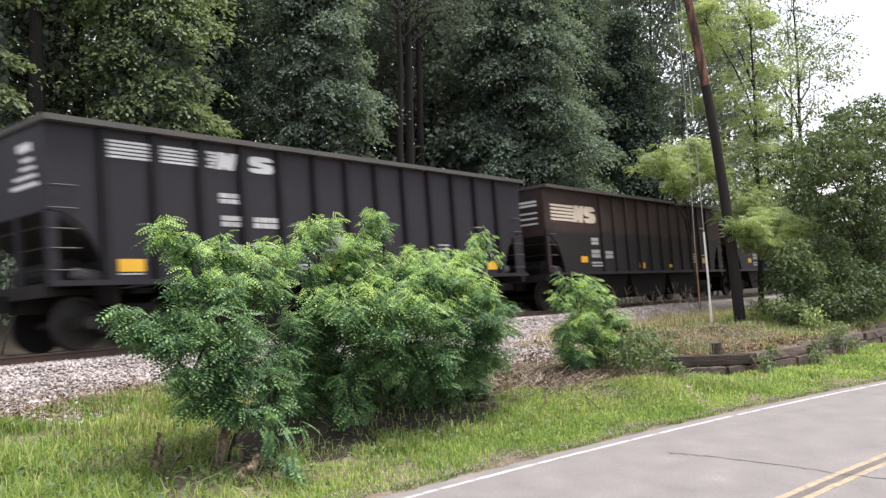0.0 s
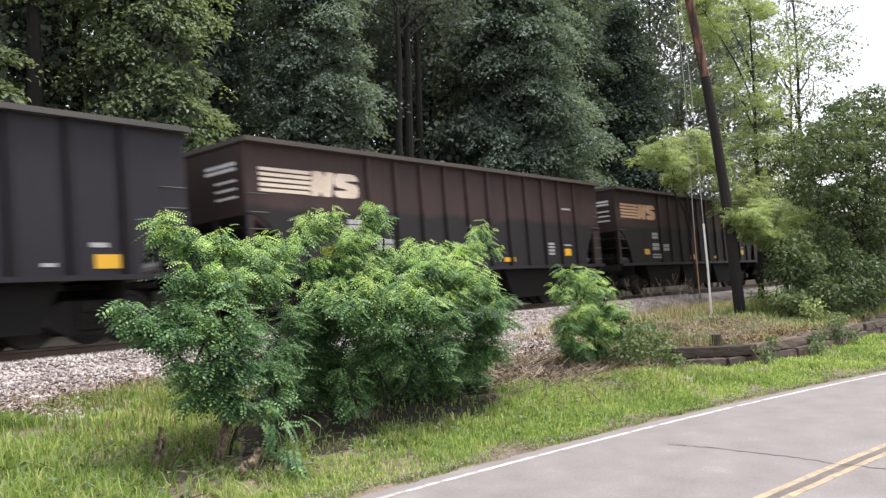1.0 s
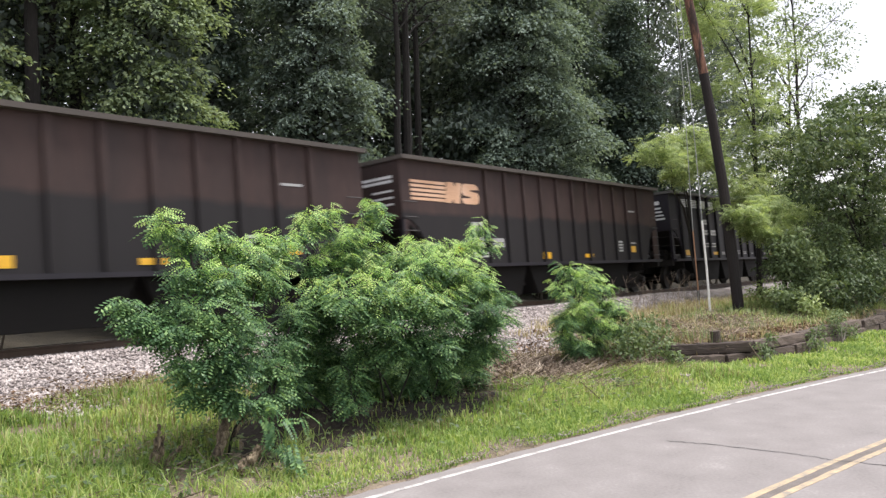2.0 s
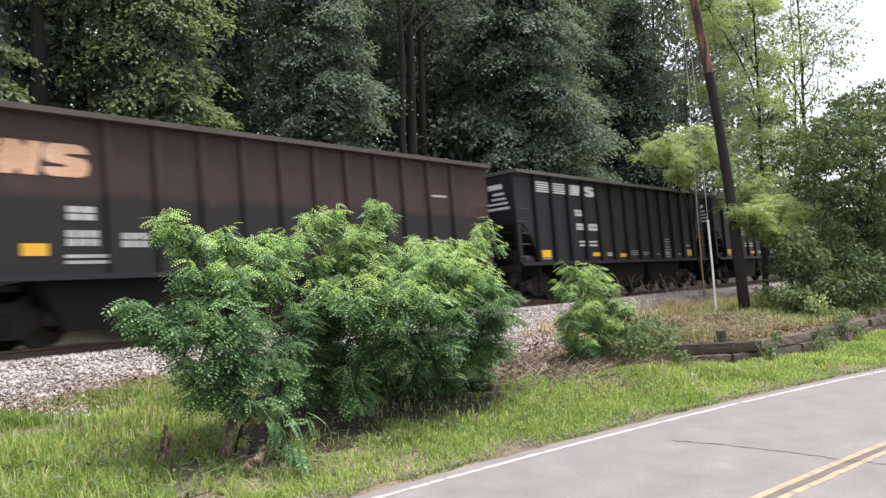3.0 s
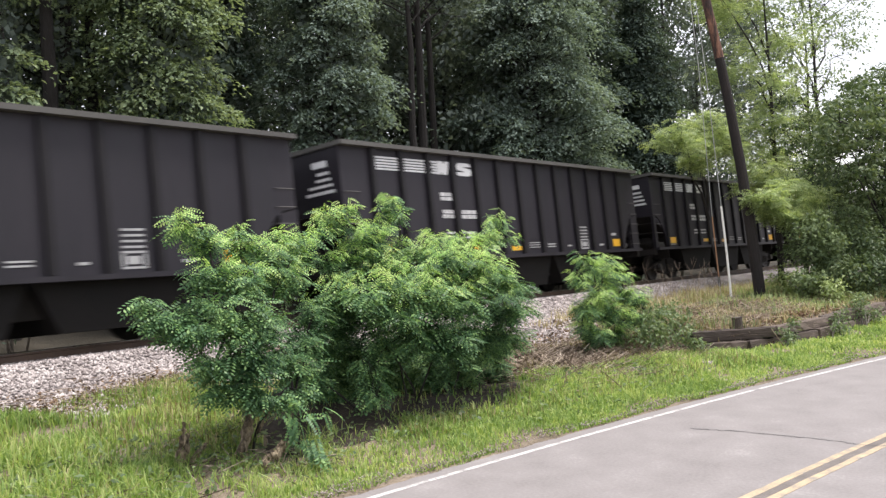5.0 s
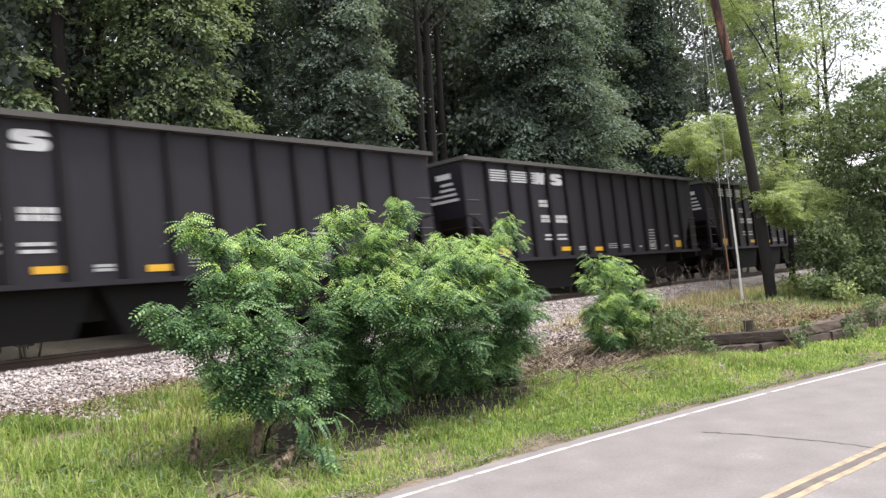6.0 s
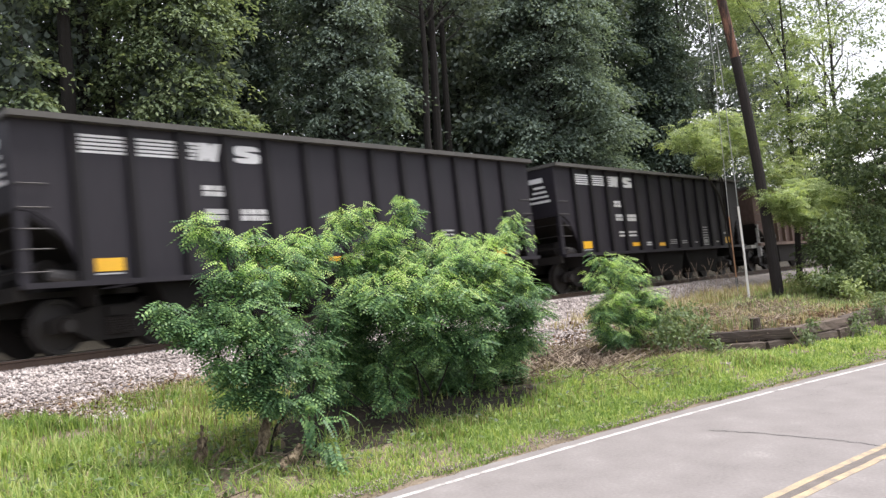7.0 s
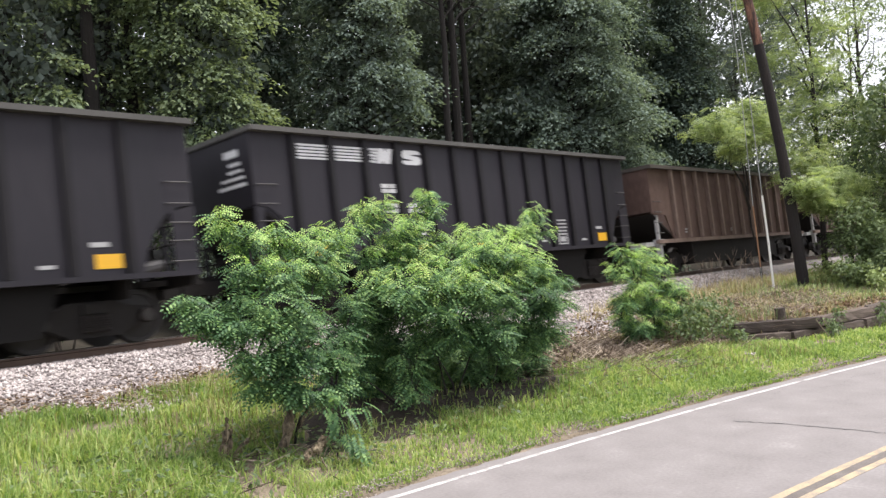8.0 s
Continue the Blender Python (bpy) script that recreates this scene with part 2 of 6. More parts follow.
# Two darkened copies of the forest leaf: the wood's shade put into colour.
M["leaf_shade"] = leaf_surface("shade_darkened_leaf", (0.056, 0.074, 0.068), (0.108, 0.136, 0.12), (0.17, 0.205, 0.175), 0.7, 0.32, 0.3, 0.4, 0.08)
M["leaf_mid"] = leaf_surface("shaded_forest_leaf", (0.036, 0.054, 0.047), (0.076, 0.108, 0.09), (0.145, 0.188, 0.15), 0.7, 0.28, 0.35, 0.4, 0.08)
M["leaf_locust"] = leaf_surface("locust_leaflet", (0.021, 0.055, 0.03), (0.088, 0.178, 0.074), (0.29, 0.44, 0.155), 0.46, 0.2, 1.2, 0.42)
# Paler young leaflets, which also paint the sunlit tops of the bushes.
M["leaf_tip"] = leaf_surface("young_sunlit_leaflet", (0.18, 0.35, 0.1), (0.35, 0.53, 0.165), (0.62, 0.7, 0.31), 0.5, 0.38, 1.2, 0.45)
M["leaf_light"] = leaf_surface("light_locust_leaf", (0.16, 0.22, 0.1), (0.29, 0.37, 0.17), (0.46, 0.52, 0.26), 0.5, 0.42, 0.6, 0.5)
M["leaf_olive"] = leaf_surface("thicket_leaf", (0.06, 0.09, 0.046), (0.14, 0.195, 0.095), (0.26, 0.325, 0.165), 0.5, 0.35, 0.5, 0.5)
M["leaf_deep"] = leaf_surface("dark_roadside_leaf", (0.035, 0.056, 0.03), (0.082, 0.122, 0.058), (0.18, 0.225, 0.105), 0.5, 0.28, 0.5, 0.5)
M["grass"] = leaf_surface("verge_grass", (0.1, 0.175, 0.05), (0.255, 0.37, 0.11), (0.52, 0.57, 0.25), 0.6, 0.42, 0.8, 0.55)
M["dry_grass"] = leaf_surface("dry_grass_stalk", (0.13, 0.115, 0.05), (0.245, 0.215, 0.105), (0.4, 0.35, 0.2), 0.8, 0.2, 0.9, 0.6)
M["straw"] = leaf_surface("bleached_straw_grass", (0.2, 0.16, 0.085), (0.37, 0.315, 0.185), (0.56, 0.5, 0.34), 0.85, 0.25, 0.9, 0.6)
M["dead_leaf"] = leaf_surface("fallen_brown_leaf", (0.06, 0.036, 0.022), (0.17, 0.11, 0.07), (0.34, 0.25, 0.175), 0.85, 0.1, 1.5, 0.8)
M["litter"] = leaf_surface("dry_stick_litter", (0.075, 0.056, 0.042), (0.22, 0.17, 0.13), (0.46, 0.39, 0.31), 0.9, 0.0, 1.5, 0.8)


# ---------------------------------------------------------------- mesh tools
class Shape:
    """Collects the faces of one mesh."""

    def __init__(self):
        self.v, self.f = [], []

    def add(self, verts, faces):
        k = len(self.v)
        self.v += [tuple(p) for p in verts]
        self.f += [tuple(i + k for i in q) for q in faces]
        return self

    def box(self, x0, x1, y0, y1, z0, z1, turn=None):
        p = [(x, y, z) for x in (x0, x1) for y in (y0, y1) for z in (z0, z1)]
        if turn:
            p = [turn @ Vector(q) for q in p]
        return self.add(p, [(0, 1, 3, 2), (4, 6, 7, 5), (0, 4, 5, 1), (2, 3, 7, 6), (0, 2, 6, 4), (1, 5, 7, 3)])

    def plate(self, pts, y0, y1):
        """An outline in x and z, given thickness along y."""
        n = len(pts)
        return self.add([(x, y0, z) for x, z in pts] + [(x, y1, z) for x, z in pts],
                        [tuple(range(n)), tuple(range(2 * n - 1, n - 1, -1))] + [(i, i + n, (i + 1) % n + n, (i + 1) % n) for i in range(n)])

    def tube(self, path, radii, n=8):
        """A round bar along a path, capped at both ends."""
        path = [Vector(p) for p in path]
        k = len(path)
        verts = []
        for i, p in enumerate(path):
            way = (path[min(i + 1, k - 1)] - path[max(i - 1, 0)]).normalized()
            side = way.cross(Vector((0.31, 0.2, 0.93)) if abs(way.z) < 0.9 else Vector((1, 0.1, 0))).normalized()
            up = way.cross(side)
            r = radii[i] if isinstance(radii, (list, tuple)) else radii
            verts += [p + (side * math.cos(6.28319 * j / n) + up * math.sin(6.28319 * j / n)) * r for j in range(n)]
        faces = [(i * n + j, i * n + (j + 1) % n, (i + 1) * n + (j + 1) % n, (i + 1) * n + j) for i in range(k - 1) for j in range(n)]
        faces += [tuple(range(n - 1, -1, -1)), tuple(range((k - 1) * n, k * n))]
        return self.add(verts, faces)

    def mesh(self, name, material):
        me = bpy.data.meshes.new(name)
        me.from_pydata(self.v, [], self.f)
        me.materials.append(material)
        bm = bmesh.new()
        bm.from_mesh(me)
        bmesh.ops.recalc_face_normals(bm, faces=bm.faces)
        bm.to_mesh(me)
        bm.free()
        return me


def raw_mesh(name, verts, faces, material):
    """A mesh from arrays whose faces all have the same number of corners."""
    me = bpy.data.meshes.new(name)
    n, k = faces.shape
    me.vertices.add(len(verts))
    me.vertices.foreach_set("co", np.ascontiguousarray(verts, dtype=np.float32).ravel())
    me.loops.add(n * k)
    me.loops.foreach_set("vertex_index", np.ascontiguousarray(faces, dtype=np.int32).ravel())
    me.polygons.add(n)
    me.polygons.foreach_set("loop_start", np.arange(0, n * k, k, dtype=np.int32))
    me.materials.append(material)
    me.update(calc_edges=True)
    return me


def part(name, shape, material, parent, label="", m=None):
    me = shape.mesh(name, material) if isinstance(shape, Shape) else shape
    ob = new(name, me)
    ob.parent = parent
    if m is not None:
        ob.matrix_basis = m
    if label:
        tagged(ob, label)
    return ob


def thing(name, label, category, group="", m=None, kind=""):
    ob = new(name)
    ob.empty_display_size = 0.2
    if m is not None:
        ob.matrix_basis = m
    return tagged(ob, label, category, group, kind)


def setting(name, shape, material, label="", category=""):
    me = shape.mesh(name, material) if isinstance(shape, Shape) else shape
    return tagged(new(name, me), label, category, "", "structure")


# ---------------------------------------------------------------- lie of the land
TRACK_Y, RAIL_Z, CANT = 14.606, 1.174, 3.63


def edge_y(x):
    """The road's white edge line."""
    x = np.asarray(x, dtype=float)
    d = np.clip(x, 6.6, 20.0) - 6.6
    y = 5.85 - 0.13 * d - 0.0055 * d * d
    return y + 0.13 * np.clip(6.6 - x, 0, None) - 0.277 * np.clip(x - 20.0, 0, None)


WALL_X, WALL_Y = (16.3, 16.8, 17.4, 18.2, 19.9, 23.6, 34.0), (8.1, 7.6, 6.7, 6.2, 5.8, 5.5, 5.0)


def wall_y(x):
    return np.interp(x, WALL_X, WALL_Y)


def smooth(a, b, x):
    t = np.clip((np.asarray(x, dtype=float) - a) / (b - a), 0, 1)
    return t * t * (3 - 2 * t)


def ground_z(x, y):
    x, y = np.asarray(x, dtype=float), np.asarray(y, dtype=float)
    e = edge_y(x) + 0.3
    left = np.where(y < e, -0.05, 0.0) + 0.27 * np.clip((y - e) / np.maximum(8.6 - e, 0.5), 0, 1) ** 1.2
    left = left + 0.34 * np.clip((y - 8.6) / 3.0, 0, 1)
    w = wall_y(x)
    right = np.where(y < e, -0.05, 0.0) + 0.08 * np.clip((y - e) / np.maximum(w - e, 0.5), 0, 1)
    right = right + 0.40 * smooth(0.14, 0.4, y - w) + 0.2 * np.clip((y - w) / 4.0, 0, 1)
    k = smooth(15.8, 17.2, x)
    z = left * (1 - k) + right * k
    z = z + 0.36 * smooth(11.6, 13.2, y) - 0.25 * smooth(16.2, 17.6, y)
    z = z + 0.2 * np.clip(y - 19.0, 0, 40.0)
    bumps = 0.05 * np.sin(x * 1.3 + 0.7 * y) * np.sin(y * 1.7 - 0.4 * x) + 0.03 * np.sin(x * 3.1) * np.sin(y * 2.9 + 1)
    rough = smooth(0.1, 1.2, y - e) * (1 - smooth(11.0, 12.5, y)) + smooth(17, 19, y)
    return z + bumps * rough


def grid_sheet(xs, ys, lift=0.0, z_of=ground_z):
    gx, gy = np.meshgrid(xs, ys, indexing="ij")
    gz = z_of(gx, gy) + lift
    v = np.stack([gx, gy, gz], -1).reshape(-1, 3)
    a, b = len(xs), len(ys)
    i = (np.arange(a - 1)[:, None] * b + np.arange(b - 1)[None, :]).ravel()
    return v, np.stack([i, i + b, i + b + 1, i + 1], 1)


far = np.array([120.0, 220.0, 500.0, 1500.0, 4000.0])
xs = np.concatenate([-far[::-1], np.arange(-60, 0, 4.0), np.arange(0, 32, 0.25), np.arange(32, 110, 3.0), far])
ys = np.concatenate([-far[::-1], np.arange(-60, -6, 4.0), np.arange(-6, 3, 0.5), np.arange(3, 20, 0.2), np.arange(20, 70, 3.0), far])
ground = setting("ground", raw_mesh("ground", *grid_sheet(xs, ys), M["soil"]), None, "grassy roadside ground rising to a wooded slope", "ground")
# Past the track the ground takes the litter colour with tree shade in it.
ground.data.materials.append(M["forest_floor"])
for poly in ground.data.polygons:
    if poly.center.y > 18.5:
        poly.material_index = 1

# Road: one slab that follows the edge line
rx = np.concatenate([np.arange(-150, 0, 6.0), np.arange(0, 30, 0.5), np.arange(30, 160, 6.0)])


def ribbon(near, wide, z0, z1, x_list, wobble=0.0):
    s = Shape()
    rnd = random.Random(5)
    rows = []
    for x in x_list:
        y = float(edge_y(x))
        a, b = y + near + rnd.uniform(-wobble, wobble), y + near + wide + rnd.uniform(-wobble, wobble)
        rows.append([(x, a, z0), (x, b, z0), (x, b, z1), (x, a, z1)])
    verts = [p for r in rows for p in r]
    n = len(rows)
    faces = [(4 * i + j, 4 * i + (j + 1) % 4, 4 * i + 4 + (j + 1) % 4, 4 * i + 4 + j) for i in range(n - 1) for j in range(4)]
    faces += [(3, 2, 1, 0), (4 * n - 4, 4 * n - 3, 4 * n - 2, 4 * n - 1)]
    return s.add(verts, faces)


fine_x = np.concatenate([np.arange(-60, 0, 6.0), np.arange(0, 24, 0.15), np.arange(24, 100, 6.0)])
setting("road", ribbon(-6.3, 6.52, -0.15, 0.0, fine_x, 0.025), M["asphalt"], "two-lane road of worn grey asphalt", "road")
setting("centre_seam", ribbon(-3.035, 0.11, 0.0003, 0.0025, fine_x, 0.012), M["seam"], "dark worn seam between the yellow lines", "road seam")
line_x = np.concatenate([np.arange(-60, 0, 6.0), np.arange(0, 30, 0.25), np.arange(30, 100, 6.0)])
setting("edge_line", ribbon(-0.034, 0.068, 0.0005, 0.004, line_x, 0.006), M["white_line"], "worn white painted line along the road edge", "road line")
setting("centre_line", ribbon(-3.12, 0.085, 0.0005, 0.004, line_x, 0.005), M["yellow_line"], "worn yellow painted line in the road's middle", "road line")
setting("centre_line", ribbon(-2.925, 0.085, 0.0005, 0.004, line_x, 0.005), M["yellow_line"], "worn yellow painted line in the road's middle", "road line")


def tar_seam(points, wide, seed):
    rnd = random.Random(seed)
    s = Shape()
    rows = []
    for i in range(len(points) - 1):
        (x0, y0), (x1, y1) = points[i], points[i + 1]
        for k in range(12):
            t = k / 12
            w = wide * rnd.uniform(0.4, 1.3)
            rows.append((x0 + (x1 - x0) * t + rnd.uniform(-0.025, 0.025), y0 + (y1 - y0) * t + rnd.uniform(-0.02, 0.02), w))
    v = [(x - w, y, z) for x, y, w in rows for z in (0.005,)] + [(x + w, y, 0.005) for x, y, w in rows]
    n = len(rows)
    return s.add(v, [(i, i + 1, i + 1 + n, i + n) for i in range(n - 1)])


setting("road_crack", tar_seam([(10.1, 4.5), (10.18, 4.0), (10.17, 2.98), (10.09, 2.49), (10.11, 1.97), (10.3, 0.2)], 0.011, 2), M["tar"], "dark sealed crack across the asphalt", "road crack")
for seed, points, wide in ((7, [(12.5, 4.4), (13.2, 4.1), (13.9, 4.15), (14.6, 3.8)], 0.007), (8, [(11.6, 4.95), (12.2, 4.7), (12.7, 4.72)], 0.005), (10, [(16.5, 3.5), (17.6, 3.0), (18.4, 2.9)], 0.01)):
    setting("road_crack", tar_seam(points, wide, seed), M["tar"], "hairline crack in the worn asphalt", "road crack")


# ---------------------------------------------------------------- railway track
track_pose = pose(0, TRACK_Y, RAIL_Z, -CANT)
TRACK_FROM, TRACK_TO = -45.0, 125.0
railway = thing("railway_track", "single railway track of rusty rails on timber sleepers", "railway track", m=track_pose)
RAIL = [(-0.07, -0.17), (0.07, -0.17), (0.07, -0.155), (0.012, -0.135), (0.012, -0.045), (0.036, -0.035), (0.036, -0.004), (-0.036, -0.004), (-0.036, -0.035), (-0.012, -0.045), (-0.012, -0.135), (-0.07, -0.155)]
for side in (-0.7525, 0.7525):
    n = len(RAIL)
    s = Shape().add([(TRACK_FROM, side + y, z) for y, z in RAIL] + [(TRACK_TO, side + y, z) for y, z in RAIL],
                    [tuple(range(n)), tuple(range(2 * n - 1, n - 1, -1))] + [(i, i + n, (i + 1) % n + n, (i + 1) % n) for i in range(n)])
    rail = part("rail", s, M["steel_rail"], railway)
    part("rail_head", Shape().box(TRACK_FROM, TRACK_TO, side - 0.034, side + 0.034, -0.003, 0.0), M["rail_head"], rail, "polished running surface")
sleeper_mesh = Shape().box(-0.115, 0.115, -1.28, 1.28, -0.34, -0.17).mesh("sleeper", M["sleeper"])
for k in range(300):
    part("sleeper", sleeper_mesh, None, railway, m=pose(TRACK_FROM + 0.3 + k * 0.56, random.uniform(-0.03, 0.03), random.uniform(-0.015, 0.0), 0, 0, random.uniform(-1.2, 1.2)))


def toe_y(x):
    """The foot of the ballast, uneven along the line."""
    x = np.asarray(x, dtype=float)
    return 11.75 + 0.25 * np.sin(x * 0.7) + 0.15 * np.sin(x * 1.9 + 1) - 2.3 * smooth(11, 13.5, x) * (1 - smooth(16.5, 22, x))


def ballast_z(x, y):
    bed = RAIL_Z - 0.2 - 0.063 * (y - TRACK_Y)
    inside = smooth(12.75, 13.25, y) * (1 - smooth(15.9, 16.4, y))
    return np.maximum(ground_z(x, y) * (1 - inside) + bed * inside, ground_z(x, y))


bx = np.concatenate([np.arange(-60, 2, 2.0), np.arange(2, 46, 0.25), np.arange(46, 130, 3.0)])
bu = np.linspace(0, 1, 30)
gx = np.repeat(bx[:, None], len(bu), 1)
t0 = toe_y(bx)[:, None]
gy = t0 + (18.8 - t0) * bu[None, :]
gz = ballast_z(gx, gy) + 0.03 * np.minimum(1, 8 * np.minimum(bu, 1 - bu))[None, :] - 0.01
bv = np.stack([gx, gy, gz], -1).reshape(-1, 3)
i = (np.arange(len(bx) - 1)[:, None] * len(bu) + np.arange(len(bu) - 1)[None, :]).ravel()
setting("ballast_bed", raw_mesh("ballast_bed", bv, np.stack([i, i + len(bu), i + len(bu) + 1, i + 1], 1), M["ballast"]), None, "bed of pale grey crushed stone, coloured dark for shade under the train", "ballast")
bed = bpy.data.objects["ballast_bed"]
# The strip below the cars is coloured dark in place of their shadow.
bed.data.materials.append(M["shaded_ballast"])
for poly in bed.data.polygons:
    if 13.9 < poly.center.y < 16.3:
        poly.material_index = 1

# Loose stones: squashed, jittered octahedra
rng = np.random.default_rng(11)


def stones(n, x0, x1, y0_of, y1, small, large):
    x = rng.uniform(x0, x1, n)
    lo = y0_of(x)
    hi = y1(x) if callable(y1) else y1
    y = lo + (hi - lo) * rng.uniform(0, 1, n) ** 0.9
    c = np.stack([x, y, ballast_z(x, y) + 0.03], 1)
    base = np.array([(1, 0, 0), (0, 1, 0), (-1, 0, 0), (0, -1, 0), (0, 0, 1), (0, 0, -1)], float)
    f = np.array([(0, 1, 4), (1, 2, 4), (2, 3, 4), (3, 0, 4), (1, 0, 5), (2, 1, 5), (3, 2, 5), (0, 3, 5)])
    v = base[None] * rng.uniform(0.55, 1.25, (n, 6, 1)) + rng.normal(0, 0.22, (n, 6, 3))
    size = rng.uniform(small, large, (n, 1, 1))
    a = rng.uniform(0, 6.283, n)
    ca, sa = np.cos(a)[:, None], np.sin(a)[:, None]
    w = np.stack([v[..., 0] * ca - v[..., 1] * sa, v[..., 0] * sa + v[..., 1] * ca, v[..., 2] * 0.75], -1) * size + c[:, None]
    return w.reshape(-1, 3), (f[None] + 6 * np.arange(n)[:, None, None]).reshape(-1, 3)


for args in ((20000, 1.5, 12.0, toe_y, 13.9, 0.018, 0.05), (17000, 11.5, 32.0, toe_y, 13.9, 0.022, 0.055), (700, 1.5, 25.0, lambda x: 13.9 + 0 * x, 15.5, 0.03, 0.055), (6000, 1.5, 25.0, lambda x: 15.5 + 0 * x, 18.7, 0.03, 0.06)):
    tagged(new("ballast_stones", raw_mesh("ballast_stones", *stones(*args), M["stone"])), "loose pale grey crushed stones beside the rails", "ballast", "", "stuff")
tagged(new("edge_gravel", raw_mesh("edge_gravel", *stones(7000, 3.0, 26.0, lambda x: edge_y(x) + 0.15, lambda x: edge_y(x) + 0.5 + 0.1 * np.sin(x * 2.3), 0.005, 0.016), M["grit"])), "fine grey gravel along the road edge", "gravel", "", "stuff")
strays = lambda x: toe_y(x) - 0.8 - 2.2 * smooth(11, 13, x) * (1 - smooth(15, 17, x))
tagged(new("stray_stones", raw_mesh("stray_stones", *stones(6500, 2.0, 18.0, strays, 12.0, 0.02, 0.045), M["stone"])), "stray grey stones scattered in dry grass", "ballast", "", "stuff")


# ---------------------------------------------------------------- coal cars
SIDE = -1.5


def wheelset_mesh():
    s = Shape()
    for y in (-0.7525, 0.7525):
        k = 28
        rings = [(0.10, y - 0.075), (0.10, y - 0.06), (0.38, y - 0.03), (0.385, y - 0.065), (0.457, y - 0.065), (0.46, y + 0.05), (0.485, y + 0.062), (0.485, y + 0.08), (0.1, y + 0.06)]
        if y > 0:
            rings = [(r, 2 * y - q) for r, q in rings]
        v = [(r * math.cos(6.28319 * j / k), q, r * math.sin(6.28319 * j / k)) for r, q in rings for j in range(k)]
        f = [(a * k + j, a * k + (j + 1) % k, (a + 1) * k + (j + 1) % k, (a + 1) * k + j) for a in range(len(rings) - 1) for j in range(k)]
        s.add(v, f + [tuple(range(k)), tuple(range((len(rings) - 1) * k, len(rings) * k))])
    s.tube([(0, -1.02, 0), (0, 1.02, 0)], 0.085, 12)
    return s.mesh("wheelset", M["wheel_steel"])


def truck_shape():
    s = Shape()
    outline = [(-1.15, 0.36), (-1.15, 0.56), (-0.95, 0.63), (-0.6, 0.66), (-0.38, 0.76), (0.38, 0.76), (0.6, 0.66), (0.95, 0.63), (1.15, 0.56), (1.15, 0.36), (0.98, 0.33), (0.8, 0.36), (0.42, 0.17), (-0.42, 0.17), (-0.8, 0.36), (-0.98, 0.33)]
    for y in (-1.06, 0.94):
        s.plate(outline, y, y + 0.12)
    for x in (-0.42, 0.42):
        s.box(x - 0.05, x + 0.05, -0.9, 0.9, 0.33, 0.45)
    return s


def coil():
    s = Shape()
    turns = [(0.062 * math.cos(a * 0.7854), 0.062 * math.sin(a * 0.7854), 0.26 + 0.005 * a) for a in range(0, 56, 2)]
    return s.tube(turns, 0.016, 5)


SPRING = coil().mesh("spring", M["wheel_steel"])
BOLSTER = Shape().box(-0.2, 0.2, -1.12, 1.12, 0.56, 0.72).mesh("bolster", M["frame_black"])
CAP = Shape().tube([(0, -0.06, 0), (0, 0.06, 0)], [0.13, 0.11], 12).mesh("bearing_cap", M["wheel_steel"])
WHEELSET = wheelset_mesh()
TRUCK = truck_shape().mesh("truck", M["frame_black"])
WHEELS = []


def running_gear(car, body):
    for x in (1.75, body - 1.75):
        truck = part("truck", TRUCK, None, car, "cast steel truck frame", pose(x, 0, 0))
        part("bolster", BOLSTER, None, truck)
        for y in (-1.12, 1.12):
            for dx in (-0.15, 0.0, 0.15):
                part("spring", SPRING, None, truck, "", pose(dx, y, 0))
        for dx in (-0.89, 0.89):
            w = part("wheelset", WHEELSET, None, car, "brown steel wheels on an axle", pose(x + dx, 0, 0.457))
            WHEELS.append(w)
            for y in (-1.14, 1.14):
                part("bearing_cap", CAP, None, w, "", pose(0, y, 0, 0, 0, 180 if y < 0 else 0))
    for x, d in ((0, -1), (body, 1)):
        s = Shape().box(min(x, x + d * 0.45), max(x, x + d * 0.45), -0.16, 0.16, 0.72, 1.0)
        s.box(min(x + d * 0.4, x + d * 0.68), max(x + d * 0.4, x + d * 0.68), -0.2, 0.14, 0.74, 1.02)
        part("coupler", s, M["frame_black"], car)


def strip(x0, x1, z0, z1, slant=0.0):
    """The outline of one painted bar."""
    return [(x0, z0), (x1, z0), (x1 + slant, z1), (x0 + slant, z1)]


def painted(name, outlines, material, car, y=SIDE, label=""):
    for o in outlines:
        part(name, Shape().plate(o, y - 0.008, y - 0.003), material, car, label)


def bars(x0, x1, z0, z1, n, fill=0.6, cut=0.0):
    h = (z1 - z0) / n
    return [strip(x0 + cut * (k % 2), x1, z0 + h * (k + (1 - fill) / 2), z0 + h * (k + (1 + fill) / 2)) for k in range(n)]


def curl(x0, x1, z0, z1):
    """The rounded end block of the emblem, nicked at both sides."""
    w, h = x1 - x0, z1 - z0
    p = [(1, 0.74), (0.95, 0.9), (0.8, 1), (0.2, 1), (0.05, 0.92), (0, 0.75), (0, 0.55), (0.1, 0.42), (0.5, 0.36), (0.5, 0.3), (0, 0.27), (0, 0.14), (0.08, 0.03), (0.22, 0), (0.8, 0), (0.95, 0.08), (1, 0.25), (1, 0.45), (0.9, 0.58), (0.5, 0.64), (0.5, 0.7)]
    return [(x0 + a * w, z0 + b * h) for a, b in p]


